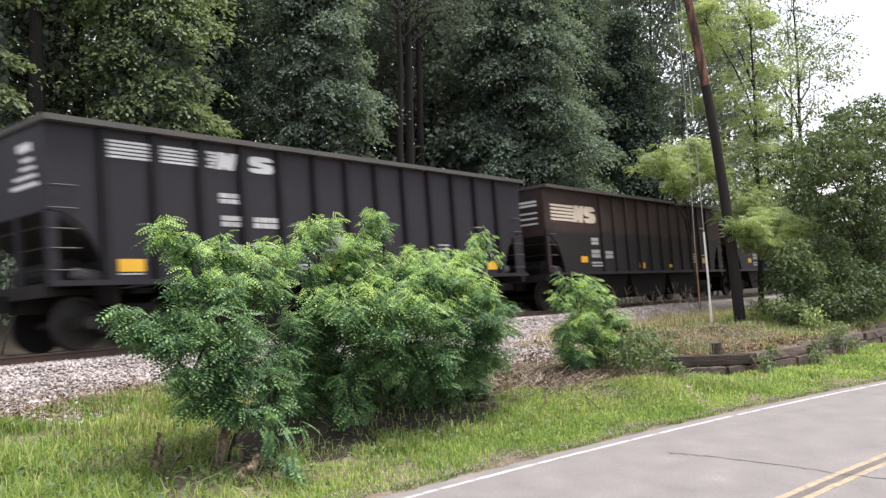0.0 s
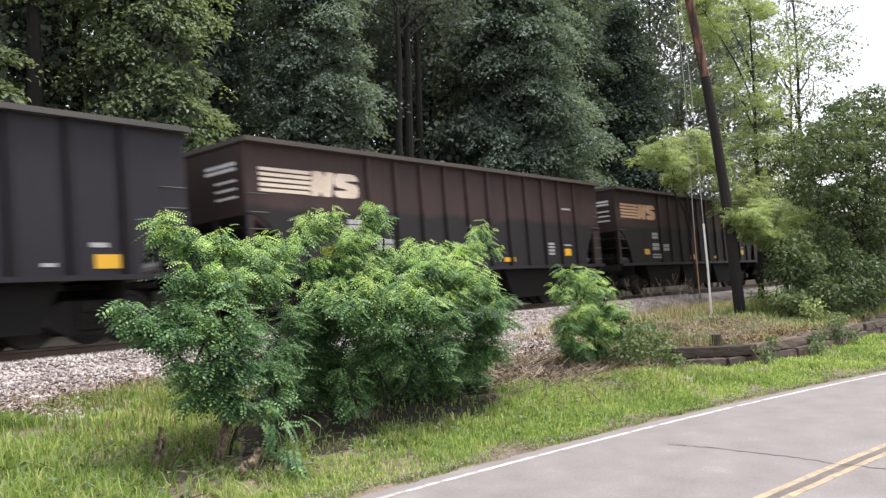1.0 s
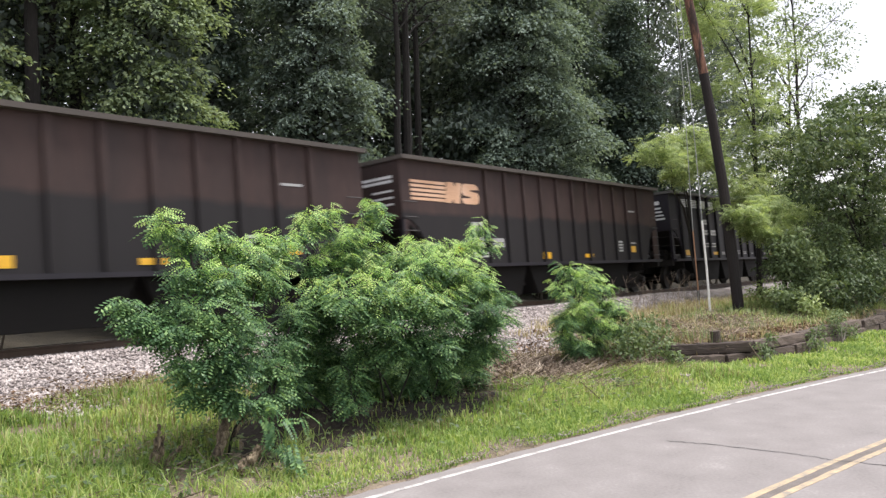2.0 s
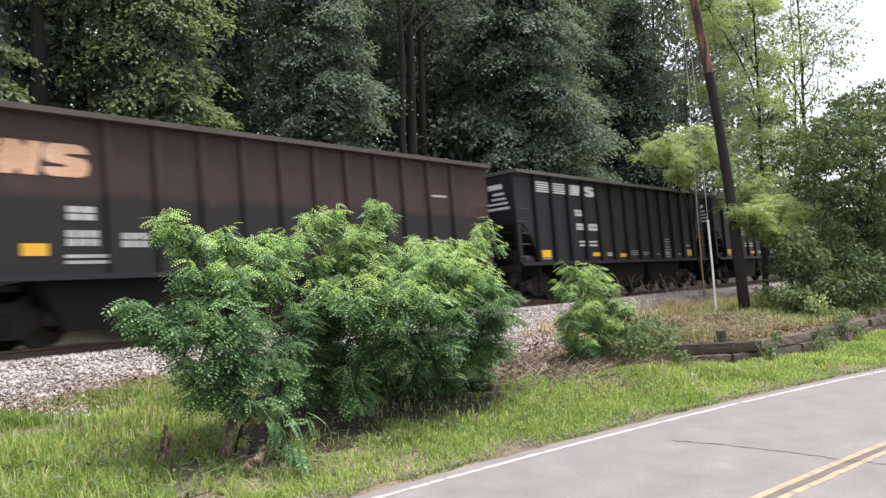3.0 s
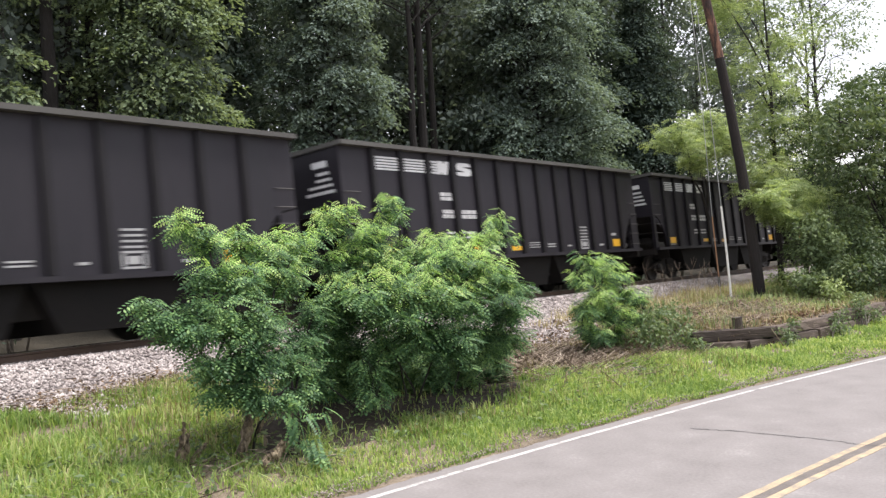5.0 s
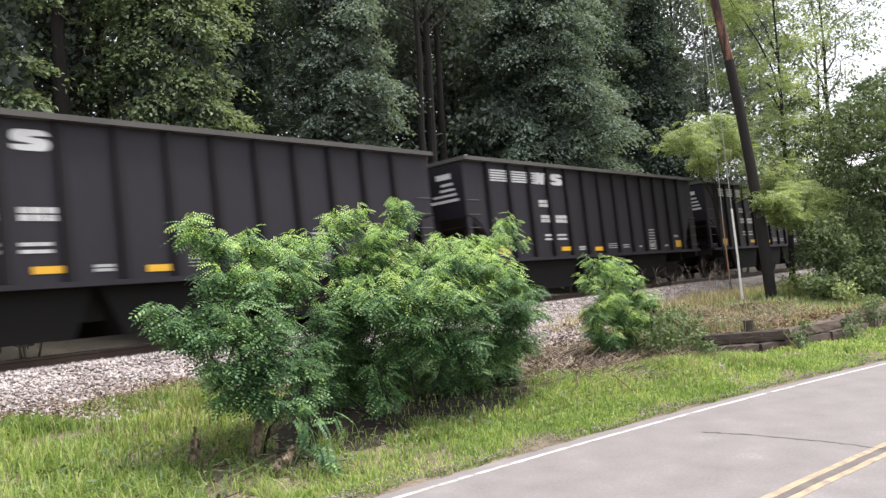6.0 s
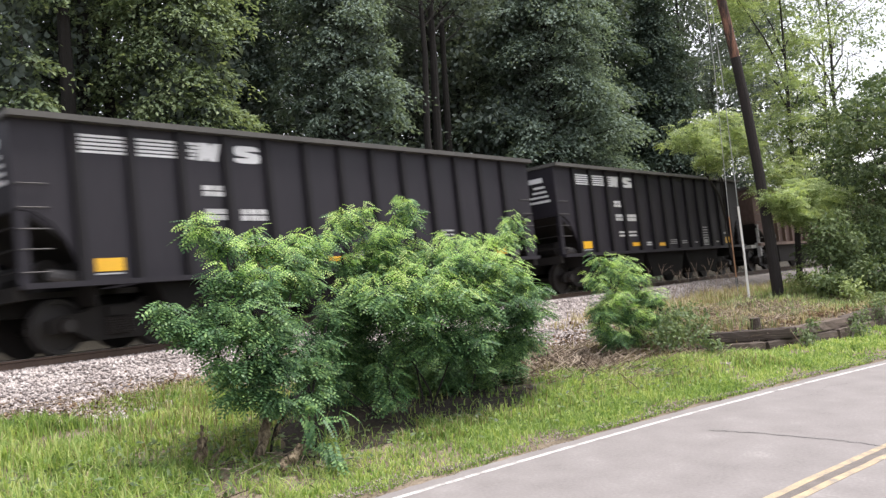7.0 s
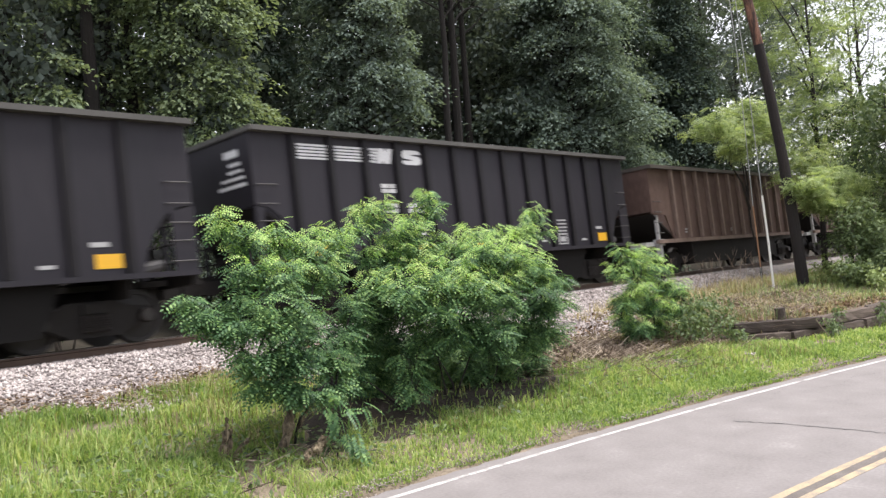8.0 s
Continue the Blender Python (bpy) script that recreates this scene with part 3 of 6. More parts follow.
def block(x0, x1, z0, z1, lean=0.05):
    """The leaning middle block of the emblem."""
    w, h = x1 - x0, z1 - z0
    p = [(0, 0), (0.38, 0), (0.45, 0.2), (0.55, 0), (0.9, 0), (1, 1), (0.66, 1), (0.58, 0.8), (0.48, 1), (0.1, 1)]
    return [(x0 + a * w + lean * b, z0 + b * h) for a, b in p]


def chars(x0, x1, z0, z1, n):
    """A row of n plain upright bars, each one stencilled character wide and split at mid height."""
    w, m = (x1 - x0) / n, (z0 + z1) / 2
    out = []
    for k in range(n):
        a, b = x0 + w * k + 0.01, x0 + w * (k + 1) - 0.018
        out += [strip(a, b, m + 0.012, z1), strip(a, b, z0, m - 0.012)]
    return out


RIB_X = [1.0 + 0.97 * k for k in range(13)]
RIB = Shape().box(-0.065, 0.065, SIDE - 0.085, SIDE, 1.16, 3.76).mesh("rib", M["rib_paint"])
RIB_BROWN = Shape().box(-0.06, 0.06, SIDE - 0.07, SIDE, 1.16, 3.76).mesh("rib", M["brown_side"])
RUNG = Shape().tube([(0.06, SIDE - 0.06, 0), (0.5, SIDE - 0.06, 0)], 0.012, 6).tube([(0.06, SIDE - 0.06, 0), (0.06, SIDE, 0)], 0.012, 6).tube([(0.5, SIDE - 0.06, 0), (0.5, SIDE, 0)], 0.012, 6).mesh("grab_iron", M["rung"])


def hopper(kind, body, mark="", tone="white"):
    """An open-topped coal hopper; its front end at x = 0, rail top at z = 0."""
    brown = kind == "brown"
    paint = M["brown_paint"] if brown else M["black_paint"]
    label = ("brown-dusted black steel coal hopper with a faded cream emblem" if tone == "cream" else "brown-dusted black steel coal hopper with a rust-stained emblem") if brown else "black steel coal hopper with white striped panels and yellow markers"
    car = thing("coal_hopper", label, "freight car", "cars of the coal train")
    L, top = body, 3.76
    cut = [(0.0, 2.32), (0.3, 2.28), (0.55, 2.12), (0.75, 1.85), (0.92, 1.5), (1.02, 1.13)]
    outline = [(0.0, top)] + cut + [(L - x, z) for x, z in reversed(cut)] + [(L, top)]
    for y in (SIDE, -SIDE - 0.05):
        part("side_panel", Shape().plate(outline, y, y + 0.05), M["brown_side"] if brown else paint, car)
    for y in (SIDE - 0.12, -SIDE + 0.002):
        part("side_sill", Shape().box(0.0, L, y, y + 0.118, 1.06, 1.15), M["black_paint"], car)
    c = Shape()
    c.box(-0.06, L + 0.06, SIDE - 0.17, SIDE + 0.04, top + 0.002, top + 0.1).box(-0.06, L + 0.06, -SIDE - 0.04, -SIDE + 0.17, top + 0.002, top + 0.1)
    c.box(-0.06, 0.1, SIDE + 0.042, -SIDE - 0.042, top + 0.002, top + 0.1).box(L - 0.1, L + 0.06, SIDE + 0.042, -SIDE - 0.042, top + 0.002, top + 0.1)
    part("top_chord", c, M["chord_brown"] if brown else M["chord"], car, "dust-greyed steel rim")
    for x, sg in ((0.0, 1), (L, -1)):
        a, b = sorted((x, x + sg * 0.05))
        part("end_sheet", Shape().box(a + 0.002, b - 0.002, SIDE + 0.052, -SIDE - 0.052, 2.3, top), paint, car)
        slope = [(x + sg * 0.05, 2.36), (x + sg * 0.05, 2.28), (x + sg * 1.9, 1.1), (x + sg * 2.0, 1.1)]
        part("slope_sheet", Shape().plate(slope, SIDE + 0.06, -SIDE - 0.06), M["frame_black"], car)
        part("end_sill", Shape().box(a - 0.06, b + 0.06, -1.45, 1.45, 0.9, 1.12), M["frame_black"], car)
        for y in (SIDE, -SIDE - 0.1, -0.5, 0.4):
            part("end_post", Shape().box(a, b + 0.03, y, y + 0.09, 1.12, 2.3), M["black_paint"], car)
        wide = 0.2 if sg > 0 else 0.42
        c0, c1 = sorted((x, x + sg * wide))
        for y in (SIDE + 0.004, -SIDE - 0.044):
            part("corner_sheet", Shape().plate([(c0, 1.15), (c1, 1.15), (c1, 2.24 if wide > 0.3 else 2.28), (c0, 2.3)] if sg > 0 else [(c0, 1.15), (c1, 1.15), (c1, 2.31), (c0, 2.2)], y, y + 0.04), paint, car)
        part("brake_cylinder", Shape().tube([(x + sg * 0.55, -1.25, 1.3), (x + sg * 1.0, -1.25, 1.22)], [0.1, 0.12], 10), M["rung"], car)
        for z in (1.35, 1.7, 2.05):
            part("end_rail", Shape().tube([(x + sg * 0.03, SIDE + 0.1, z), (x + sg * 0.03, -SIDE - 0.1, z)], 0.015, 6), M["frame_black"], car)
        for z in (1.32, 1.68, 2.0, 2.34, 2.72):
            part("grab_iron", RUNG, None, car, "", pose(0 if sg > 0 else L, 0, z) @ (pose(0, 0, 0) if sg > 0 else pose(-0.56, 0, 0)))
        # Unseen web and tank, added so the end opening stays dark.
        web = x + sg * 1.25
        part("added_web", Shape().box(web - 0.03, web + 0.03, -1.38, 1.38, 0.75, 1.7), M["frame_black"], car)
        part("added_tank", Shape().tube([(x + sg * 0.7, -0.9, 1.36), (x + sg * 0.7, 0.9, 1.36)], [0.22, 0.22], 14), M["frame_black"], car)
    part("centre_sill", Shape().box(0.1, L - 0.1, -0.22, 0.22, 0.68, 1.06), M["frame_black"], car)
    # Solid boxes added to fill the gaps below so they stay dark.
    part("underframe", Shape().box(2.7, L - 2.7, -1.0, 1.0, 0.5, 1.04).box(0.2, 2.6, -0.7, 0.7, 0.95, 1.05).box(L - 2.6, L - 0.2, -0.7, 0.7, 0.95, 1.05), M["frame_black"], car, "filler box for the dark brake gear and framing")
    third = (L - 4.6) / 3
    for k in range(3):
        x = 2.3 + third * k
        pocket = [(x + 0.05, 1.1), (x + third - 0.05, 1.1), (x + third * 0.86, 0.24), (x + third * 0.14, 0.24)]
        part("hopper_pocket", Shape().plate(pocket, -1.35, 1.35), M["pocket"], car, "sloping discharge hopper")
    for x in RIB_X if not brown else [0.95 * k + 3.55 for k in range(12)]:
        if x < L - 0.9:
            part("rib", RIB_BROWN if brown else RIB, None, car, "", pose(x, 0, 0))
            part("rib", RIB_BROWN if brown else RIB, None, car, "", pose(x, 0, 0, 0, 0, 180))
    running_gear(car, L)
    if brown:
        ink = M["mark_cream"] if tone == "cream" else M["mark_orange"]
        z0, z1 = 2.76, 3.31
        st = []
        for k in range(5):
            h = (z1 - z0) / 5
            st.append([(0.37, z0 + h * (k + 0.2)), (1.75, z0 + h * (k + 0.1)), (1.8, z0 + h * (k + 0.8)), (0.37, z0 + h * (k + 0.8))])
        painted("emblem_stripe", st, ink, car, label="faded painted stripe")
        painted("emblem", [block(1.72, 2.42, z0, z1), curl(2.46, 3.22, z0, z1)], ink, car, label="faded emblem shape")
        painted("lettering", chars(2.8, 3.3, 2.05, 2.28, 2) + chars(2.77, 3.35, 1.62, 1.88, 3) + chars(3.74, 4.28, 1.6, 1.85, 3), M["mark_grey"], car)
        painted("lettering", bars(2.75, 3.5, 1.3, 1.5, 2, 0.55) + bars(12.15, 12.8, 2.86, 2.95, 1) + bars(11.1, 11.65, 1.44, 1.85, 4, 0.6) + bars(12.25, 12.7, 1.72, 1.8, 1), M["mark_grey"], car)
        for x, w, z, h in ((2.05, 0.42, 1.46, 0.2), (6.3, 0.45, 1.25, 0.2), (8.9, 0.55, 1.27, 0.12), (12.2, 0.45, 1.43, 0.22)):
            painted("reflector", [strip(x, x + w, z, z + h)], M["mark_yellow"], car)
        end_marks = bars(-1.25, -0.25, 3.2, 3.42, 2, 0.6) + bars(-1.25, -0.55, 2.6, 3.1, 3, 0.3)
    else:
        z0, z1 = 3.26, 3.6
        painted("emblem_stripe", bars(1.09, 1.96, z0, z1, 5, 0.62), M["mark_white"], car, label="white painted stripe")
        painted("emblem_stripe", bars(2.13, 2.9, z0, z1, 5, 0.62), M["mark_white"], car, label="white painted stripe")
        painted("emblem_stripe", bars(3.12, 3.36, z0, z1, 5, 0.7, 0.05), M["mark_white"], car)
        painted("emblem", [block(3.28, 3.78, z0, z1)], M["mark_white"], car, label="white notched block")
        painted("emblem", [curl(4.13, 4.73, z0, z1)], M["mark_white"], car, label="white curled shape")
        painted("lettering", chars(3.36, 3.83, 2.6, 2.8, 2) + chars(3.39, 3.85, 2.15, 2.36, 3), M["mark_letter"], car)
        painted("lettering", chars(4.16, 4.78, 2.14, 2.36, 3) + bars(3.5, 3.84, 1.6, 1.83, 2, 0.5) + bars(4.15, 4.65, 1.6, 1.83, 2, 0.5), M["mark_letter"], car)
        for x, w, z, h in ((1.22, 0.5, 1.29, 0.22), (4.31, 0.5, 1.3, 0.12), (6.25, 0.45, 1.26, 0.12), (12.05, 0.46, 1.26, 0.24)):
            painted("reflector", [strip(x, x + w, z, z + h)], M["mark_yellow"], car)
        painted("lettering", [strip(1.22, 1.7, 1.235, 1.262)] + bars(5.3, 5.65, 1.29, 1.43, 2, 0.7) + bars(7.11, 7.65, 1.3, 1.49, 3, 0.35) + bars(8.08, 8.5, 1.3, 1.44, 2, 0.45) + bars(9.2, 9.4, 1.3, 1.38, 1) + bars(10.0, 10.42, 1.55, 1.95, 4, 0.4) + [strip(9.98, 10.44, 1.49, 1.53), strip(9.98, 10.44, 1.22, 1.26), strip(9.98, 10.03, 1.27, 1.48), strip(10.39, 10.44, 1.27, 1.48), strip(10.08, 10.33, 1.3, 1.44), strip(11.15, 11.4, 1.3, 1.36), strip(11.98, 12.3, 1.62, 1.7)], M["mark_grey"], car)
        if mark == "wiped":
            oval = [(6.43 + 0.41 * math.cos(a * 0.3927), 1.9 + 0.13 * math.sin(a * 0.3927)) for a in range(16)]
            painted("paint_smear", [strip(6.27, 6.57, 2.15, 2.33), oval, strip(6.08, 6.76, 1.69, 1.755, 0.03), [(6.3, 1.43), (6.53, 1.43), (6.6, 1.66), (6.22, 1.66)]], M["mark_smear"], car, label="pale grey wiped paint smear")
            painted("paint_smear", [strip(7.07, 7.6, 1.72, 1.92), strip(7.1, 7.6, 1.6, 1.65)], M["mark_dim"], car, label="dim grey over-painted patch")
        end_marks = bars(-1.1, -0.6, 3.34, 3.5, 1, 0.9) + [strip(-1.15, -0.75, 3.17, 3.24), strip(-1.2, -0.7, 3.03, 3.09), strip(-1.25, -0.45, 2.89, 2.95), strip(-1.3, -0.35, 2.74, 2.81)]
    for o in end_marks:
        s = Shape()
        s.add([(-0.004, y, z) for y, z in o] + [(-0.009, y, z) for y, z in o], [(0, 1, 2, 3), (7, 6, 5, 4), (0, 4, 5, 1), (1, 5, 6, 2), (2, 6, 7, 3), (3, 7, 4, 0)])
        part("lettering", s, M["mark_white"], car)
    return car


STAKE = Shape().box(-0.055, 0.055, SIDE - 0.12, SIDE, 1.2, 3.56).mesh("stake", M["rust_rib"])


def gondola(body):
    """A brown coal gondola with outside stakes and a deep tub between its trucks."""
    car = thing("coal_gondola", "brown rusty coal gondola with pale outside stakes", "freight car", "cars of the coal train")
    L = body
    for y in (SIDE, -SIDE - 0.05):
        part("side_panel", Shape().plate([(0, 3.56), (0, 2.05), (0.9, 2.0), (1.35, 1.18), (L - 1.35, 1.18), (L - 0.9, 2.0), (L, 2.05), (L, 3.56)], y, y + 0.05), M["rust_paint"], car)
        part("side_sill", Shape().box(0, L, y - (0.12 if y < 0 else -0.052), y + (0 if y < 0 else 0.17), 1.05, 1.178), M["rust_rib"], car)
    for a, b in ((0.002, 0.05), (L - 0.05, L - 0.002)):
        part("end_sheet", Shape().box(a, b, SIDE + 0.052, -SIDE - 0.052, 2.05, 3.56), M["rust_paint"], car)
        e = 1 if a < 1 else -1
        part("slope_sheet", Shape().plate([(a, 2.12), (a, 2.04), (a + e * 1.6, 1.1), (a + e * 1.72, 1.1)], SIDE + 0.06, -SIDE - 0.06), M["frame_black"], car)
        part("end_platform", Shape().box(a - 0.5 if a < 1 else a, b if a < 1 else b + 0.5, -1.4, 1.4, 0.98, 1.12), M["mark_grey"], car, "grey end platform")
    c = Shape().box(-0.05, L + 0.05, SIDE - 0.16, SIDE + 0.04, 3.562, 3.68).box(-0.05, L + 0.05, -SIDE - 0.04, -SIDE + 0.16, 3.562, 3.68)
    c.box(-0.05, 0.1, SIDE + 0.042, -SIDE - 0.042, 3.562, 3.68).box(L - 0.1, L + 0.05, SIDE + 0.042, -SIDE - 0.042, 3.562, 3.68)
    part("top_chord", c, M["chord_brown"], car)
    k = 1.5
    while k < L - 1.2:
        part("stake", STAKE, None, car, "", pose(k, 0, 0))
        part("stake", STAKE, None, car, "", pose(k, 0, 0, 0, 0, 180))
        k += 0.93
    part("tub", Shape().plate([(2.85, 1.17), (L - 2.85, 1.17), (L - 2.95, 0.28), (2.95, 0.28)], -1.35, 1.35), M["frame_black"], car, "deep dark tub between the trucks")
    part("centre_sill", Shape().box(0.1, L - 0.1, -0.22, 0.22, 0.7, 1.04), M["frame_black"], car)
    part("brake_post", Shape().box(0.32, 0.42, -1.46, -1.36, 0.95, 2.02).box(0.2, 0.62, -1.5, -1.3, 0.98, 1.2).box(0.28, 0.46, -1.48, -1.34, 0.6, 0.98), M["mark_grey"], car, "grey handbrake post")
    for z in (1.4, 1.75, 2.1, 2.45):
        part("grab_iron", RUNG, None, car, "", pose(0.05, 0, z))
    running_gear(car, L)
    painted("lettering", bars(2.2, 2.7, 1.35, 1.55, 2, 0.5) + bars(6.0, 6.4, 1.35, 1.5, 2, 0.5), M["mark_grey"], car)
    return car


BLACK, BROWN, RUSTY = 15.24, 15.98, 15.0
SPEED, HEAD = 11.25, 6.37
TRAIN, spot = [], HEAD
for kind, tone in (("black", ""), ("brown", "cream"), ("brown", "orange"), ("black", ""), ("black", ""), ("black", ""), ("black", ""), ("rusty", ""), ("rusty", ""), ("rusty", "")):
    pitch_len = {"black": BLACK, "brown": BROWN, "rusty": RUSTY}[kind]
    car = gondola(pitch_len - 1.5) if kind == "rusty" else hopper(kind, pitch_len - 1.35, "" if TRAIN else "wiped", tone)
    if kind == "rusty" and len(TRAIN) == 7:
        spot += 0.3
    TRAIN.append((car, spot))
    car.matrix_basis = pose(spot, TRACK_Y, RAIL_Z, -CANT)
    spot += pitch_len


# ---------------------------------------------------------------- foliage tools
def unit(a):
    return a / np.maximum(np.linalg.norm(a, axis=-1, keepdims=True), 1e-9)


def frames_of(way, up):
    """Axes along way, across it and off its face, for many leaves."""
    x = unit(way)
    y = unit(np.cross(up, x))
    return x, y, np.cross(x, y)


def blade_leaves(c, way, up, length, width):
    """Pointed leaves as folded quads: base, edge, tip, edge."""
    x, y, z = frames_of(way, up)
    length, width = length[:, None], width[:, None]
    v = np.stack([c, c + x * length * 0.45 + y * width * 0.5 + z * width * 0.12, c + x * length - z * length * 0.12, c + x * length * 0.45 - y * width * 0.5 + z * width * 0.12], 1)
    return v.reshape(-1, 3), np.arange(4 * len(c)).reshape(-1, 4)


def feather_leaves(c, way, up, length, pairs=6):
    """Compound leaves: a drooping stalk with leaflets in pairs and one at the tip."""
    x, y, z = frames_of(way, up)
    quads = []
    spots = [((k + 1.0) / (pairs + 0.6), s) for k in range(pairs) for s in (-1, 1)] + [(1.0, 0)]
    for t, s in spots:
        size = 0.25 * (1 - 0.35 * abs(t - 0.45)) * 0.95
        droop = -0.3 * t * t
        a = np.array([t * 0.92, 0.015 * s, droop])
        d = np.array([0.35, s * 0.9, -0.22]) if s else np.array([1.0, 0, -0.5])
        w = np.array([0.9, -s * 0.35, 0.0]) if s else np.array([0, 1.0, 0])
        d, w = d / np.linalg.norm(d), w / np.linalg.norm(w)
        quads += [a, a + d * size * 0.5 + w * size * 0.27, a + d * size, a + d * size * 0.5 - w * size * 0.27]
    q = np.array(quads)
    v = c[:, None] + (x[:, None] * q[None, :, :1] + y[:, None] * q[None, :, 1:2] + z[:, None] * q[None, :, 2:]) * length[:, None, None]
    return v.reshape(-1, 3), np.arange(len(c) * len(q)).reshape(-1, 4)


def ball_points(g, n):
    return unit(g.normal(size=(n, 3))) * g.uniform(0, 1, (n, 1)) ** (1 / 3)


def pad_leaves(g, pads, per, length, width, flat=0.6, cover=1.0):
    """Leaves shingled over domed clumps (x, y, z, radius), thinning towards their undersides."""
    pads = np.asarray(pads, dtype=float)
    n = np.maximum((per * (pads[:, 3] ** 2) * cover).astype(int), 6)
    p = np.repeat(pads, n, 0)
    k = len(p)
    d = unit(g.normal(size=(k, 3)) + np.array([0, 0, 0.45]))
    lump = 1 + 0.22 * np.sin(d[:, 0] * 5 + p[:, 0] * 9) * np.sin(d[:, 1] * 5 + p[:, 1] * 7)
    o = d * (g.uniform(0.45, 1.0, k) ** 0.5 * lump)[:, None] * np.array([1, 1, flat])
    c = p[:, :3] + o * p[:, 3:4] + g.normal(size=(k, 3)) * 0.05 * p[:, 3:4]
    way = unit(np.stack([d[:, 0], d[:, 1], -0.45 + 0 * d[:, 2]], 1) + g.normal(size=(k, 3)) * 0.55)
    up = unit(d * np.array([0.8, 0.8, 0.8]) + np.array([0, 0, 0.6]) + g.normal(size=(k, 3)) * 0.4)
    return blade_leaves(c, way, up, g.uniform(*length, k), g.uniform(*width, k))


def limb_path(g, base, tip, sag=0.15, n=4):
    base, tip = np.array(base), np.array(tip)
    out = []
    for i in range(n + 1):
        t = i / n
        p = base + (tip - base) * t + g.normal(size=3) * 0.06 * (0 < i < n) * np.linalg.norm(tip - base) * 0.4
        p[2] += sag * math.sin(t * math.pi) * np.linalg.norm(tip - base)
        out.append(tuple(p))
    return out


def cap_leaves(g, caps, per, length, width, flat=0.42):
    """Leaves shingled over the tops of boughs (x, y, z, radius, heading), drooping at their rims."""
    caps = np.asarray(caps, dtype=float)
    n = np.maximum((per * caps[:, 3] ** 2).astype(int), 8)
    p = np.repeat(caps, n, 0)
    k = len(p)
    a, rr = g.uniform(0, 6.283, k), g.uniform(0, 1, k) ** 0.6
    lump = 1 + 0.3 * np.sin(a * 3 + p[:, 0] * 9) + 0.15 * np.sin(a * 7 + p[:, 1] * 5)
    ox, oy = np.cos(a) * rr * lump, np.sin(a) * rr * lump
    dome = flat * (1 - rr ** 2) - 0.2 * rr - np.abs(g.normal(size=k)) * 0.2
    out = ox * np.cos(p[:, 4]) + oy * np.sin(p[:, 4])
    c = p[:, :3] + np.stack([ox, oy, dome - 0.28 * out], 1) * p[:, 3:4]
    d = unit(np.stack([ox, oy, 0 * ox], 1) + 0.35 * np.stack([np.cos(p[:, 4]), np.sin(p[:, 4]), 0 * ox], 1))
    way = unit(d + np.array([0, 0, -0.4]) + g.normal(size=(k, 3)) * 0.5)
    up = unit(d * 0.5 * rr[:, None] + np.array([0, 0, 0.9]) + g.normal(size=(k, 3)) * 0.32)
    return blade_leaves(c, way, up, g.uniform(*length, k), g.uniform(*width, k))


def edge_tree(label, x, y, height, profile, seed, leaf, layers, ring, per, size, bough=0.85, girth=0.17, flat=0.42):
    """A tree at the wood's edge: boughs in loose layers out to a tapering profile, inner leaves coloured dark for
    shade.
    """
    g = np.random.default_rng(seed)
    z0 = float(ground_z(x, y)) - 0.1
    tree = thing("tree", label, "tree", "trees of the wood", pose(x, y, z0))
    trunk = [(g.normal() * 0.06, g.normal() * 0.06, t * height) for t in np.linspace(0, 1, 7)]
    part("trunk", Shape().tube(trunk, [girth * (1.25 if t == 0 else 1 - 0.85 * t / 6) for t in range(7)], 9), M["bark"], tree)
    hs, ws = zip(*profile)
    s, caps = Shape(), []
    for k in range(layers):
        h0 = hs[0] + (hs[-1] - hs[0]) * (k + 0.5) / layers
        for j in range(ring):
            h = h0 + g.normal() * 0.55
            a = 6.2832 * (j + 0.5 * (k % 2) + g.normal() * 0.3) / ring
            swell = 0.9 + 0.24 * math.sin(2.3 * h + 2 * math.sin(2 * a) + seed) * math.cos(3 * a + 0.9 * h + seed)
            reach = float(np.interp(h, hs, ws)) * g.uniform(0.78, 1.06) * swell
            tip = (reach * math.cos(a), reach * math.sin(a), h - 0.12 * reach)
            path = limb_path(g, (0, 0, max(0.4, h - 0.35 * reach)), tip, 0.1)
            s.tube(path, [girth * 0.22 * (1 - 0.2 * q) for q in range(5)], 5)
            r = bough * g.uniform(0.45, 1.2)
            caps.append((tip[0] * 0.9, tip[1] * 0.9, tip[2], r, a))
            if reach > 1.3:
                b = a + g.normal() * 0.35
                caps.append((tip[0] * 0.6 + g.normal() * 0.2, tip[1] * 0.6 + g.normal() * 0.2, tip[2] + 0.15 * reach, r * 0.95, b))
    tagged(part("branching", s, M["bark"], tree), kind="stuff")
    part("crown", raw_mesh("crown", *cap_leaves(g, caps, per, size, (size[0] * 0.55, size[1] * 0.65), flat), M[leaf]), None, tree)
    # Inner filler leaves: crown shade put into their colour, closing off the sky.
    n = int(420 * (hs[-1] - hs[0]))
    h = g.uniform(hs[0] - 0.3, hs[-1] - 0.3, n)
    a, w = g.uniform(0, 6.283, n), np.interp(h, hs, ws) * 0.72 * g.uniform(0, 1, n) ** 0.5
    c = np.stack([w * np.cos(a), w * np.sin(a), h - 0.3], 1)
    part("inner_foliage", raw_mesh("inner_foliage", *blade_leaves(c, unit(g.normal(size=(n, 3))), unit(g.normal(size=(n, 3))), g.uniform(0.17, 0.3, n), g.uniform(0.1, 0.18, n)), M["leaf_shade"]), None, tree, "inner leaves coloured dark to stand in for crown shade")
    return tree


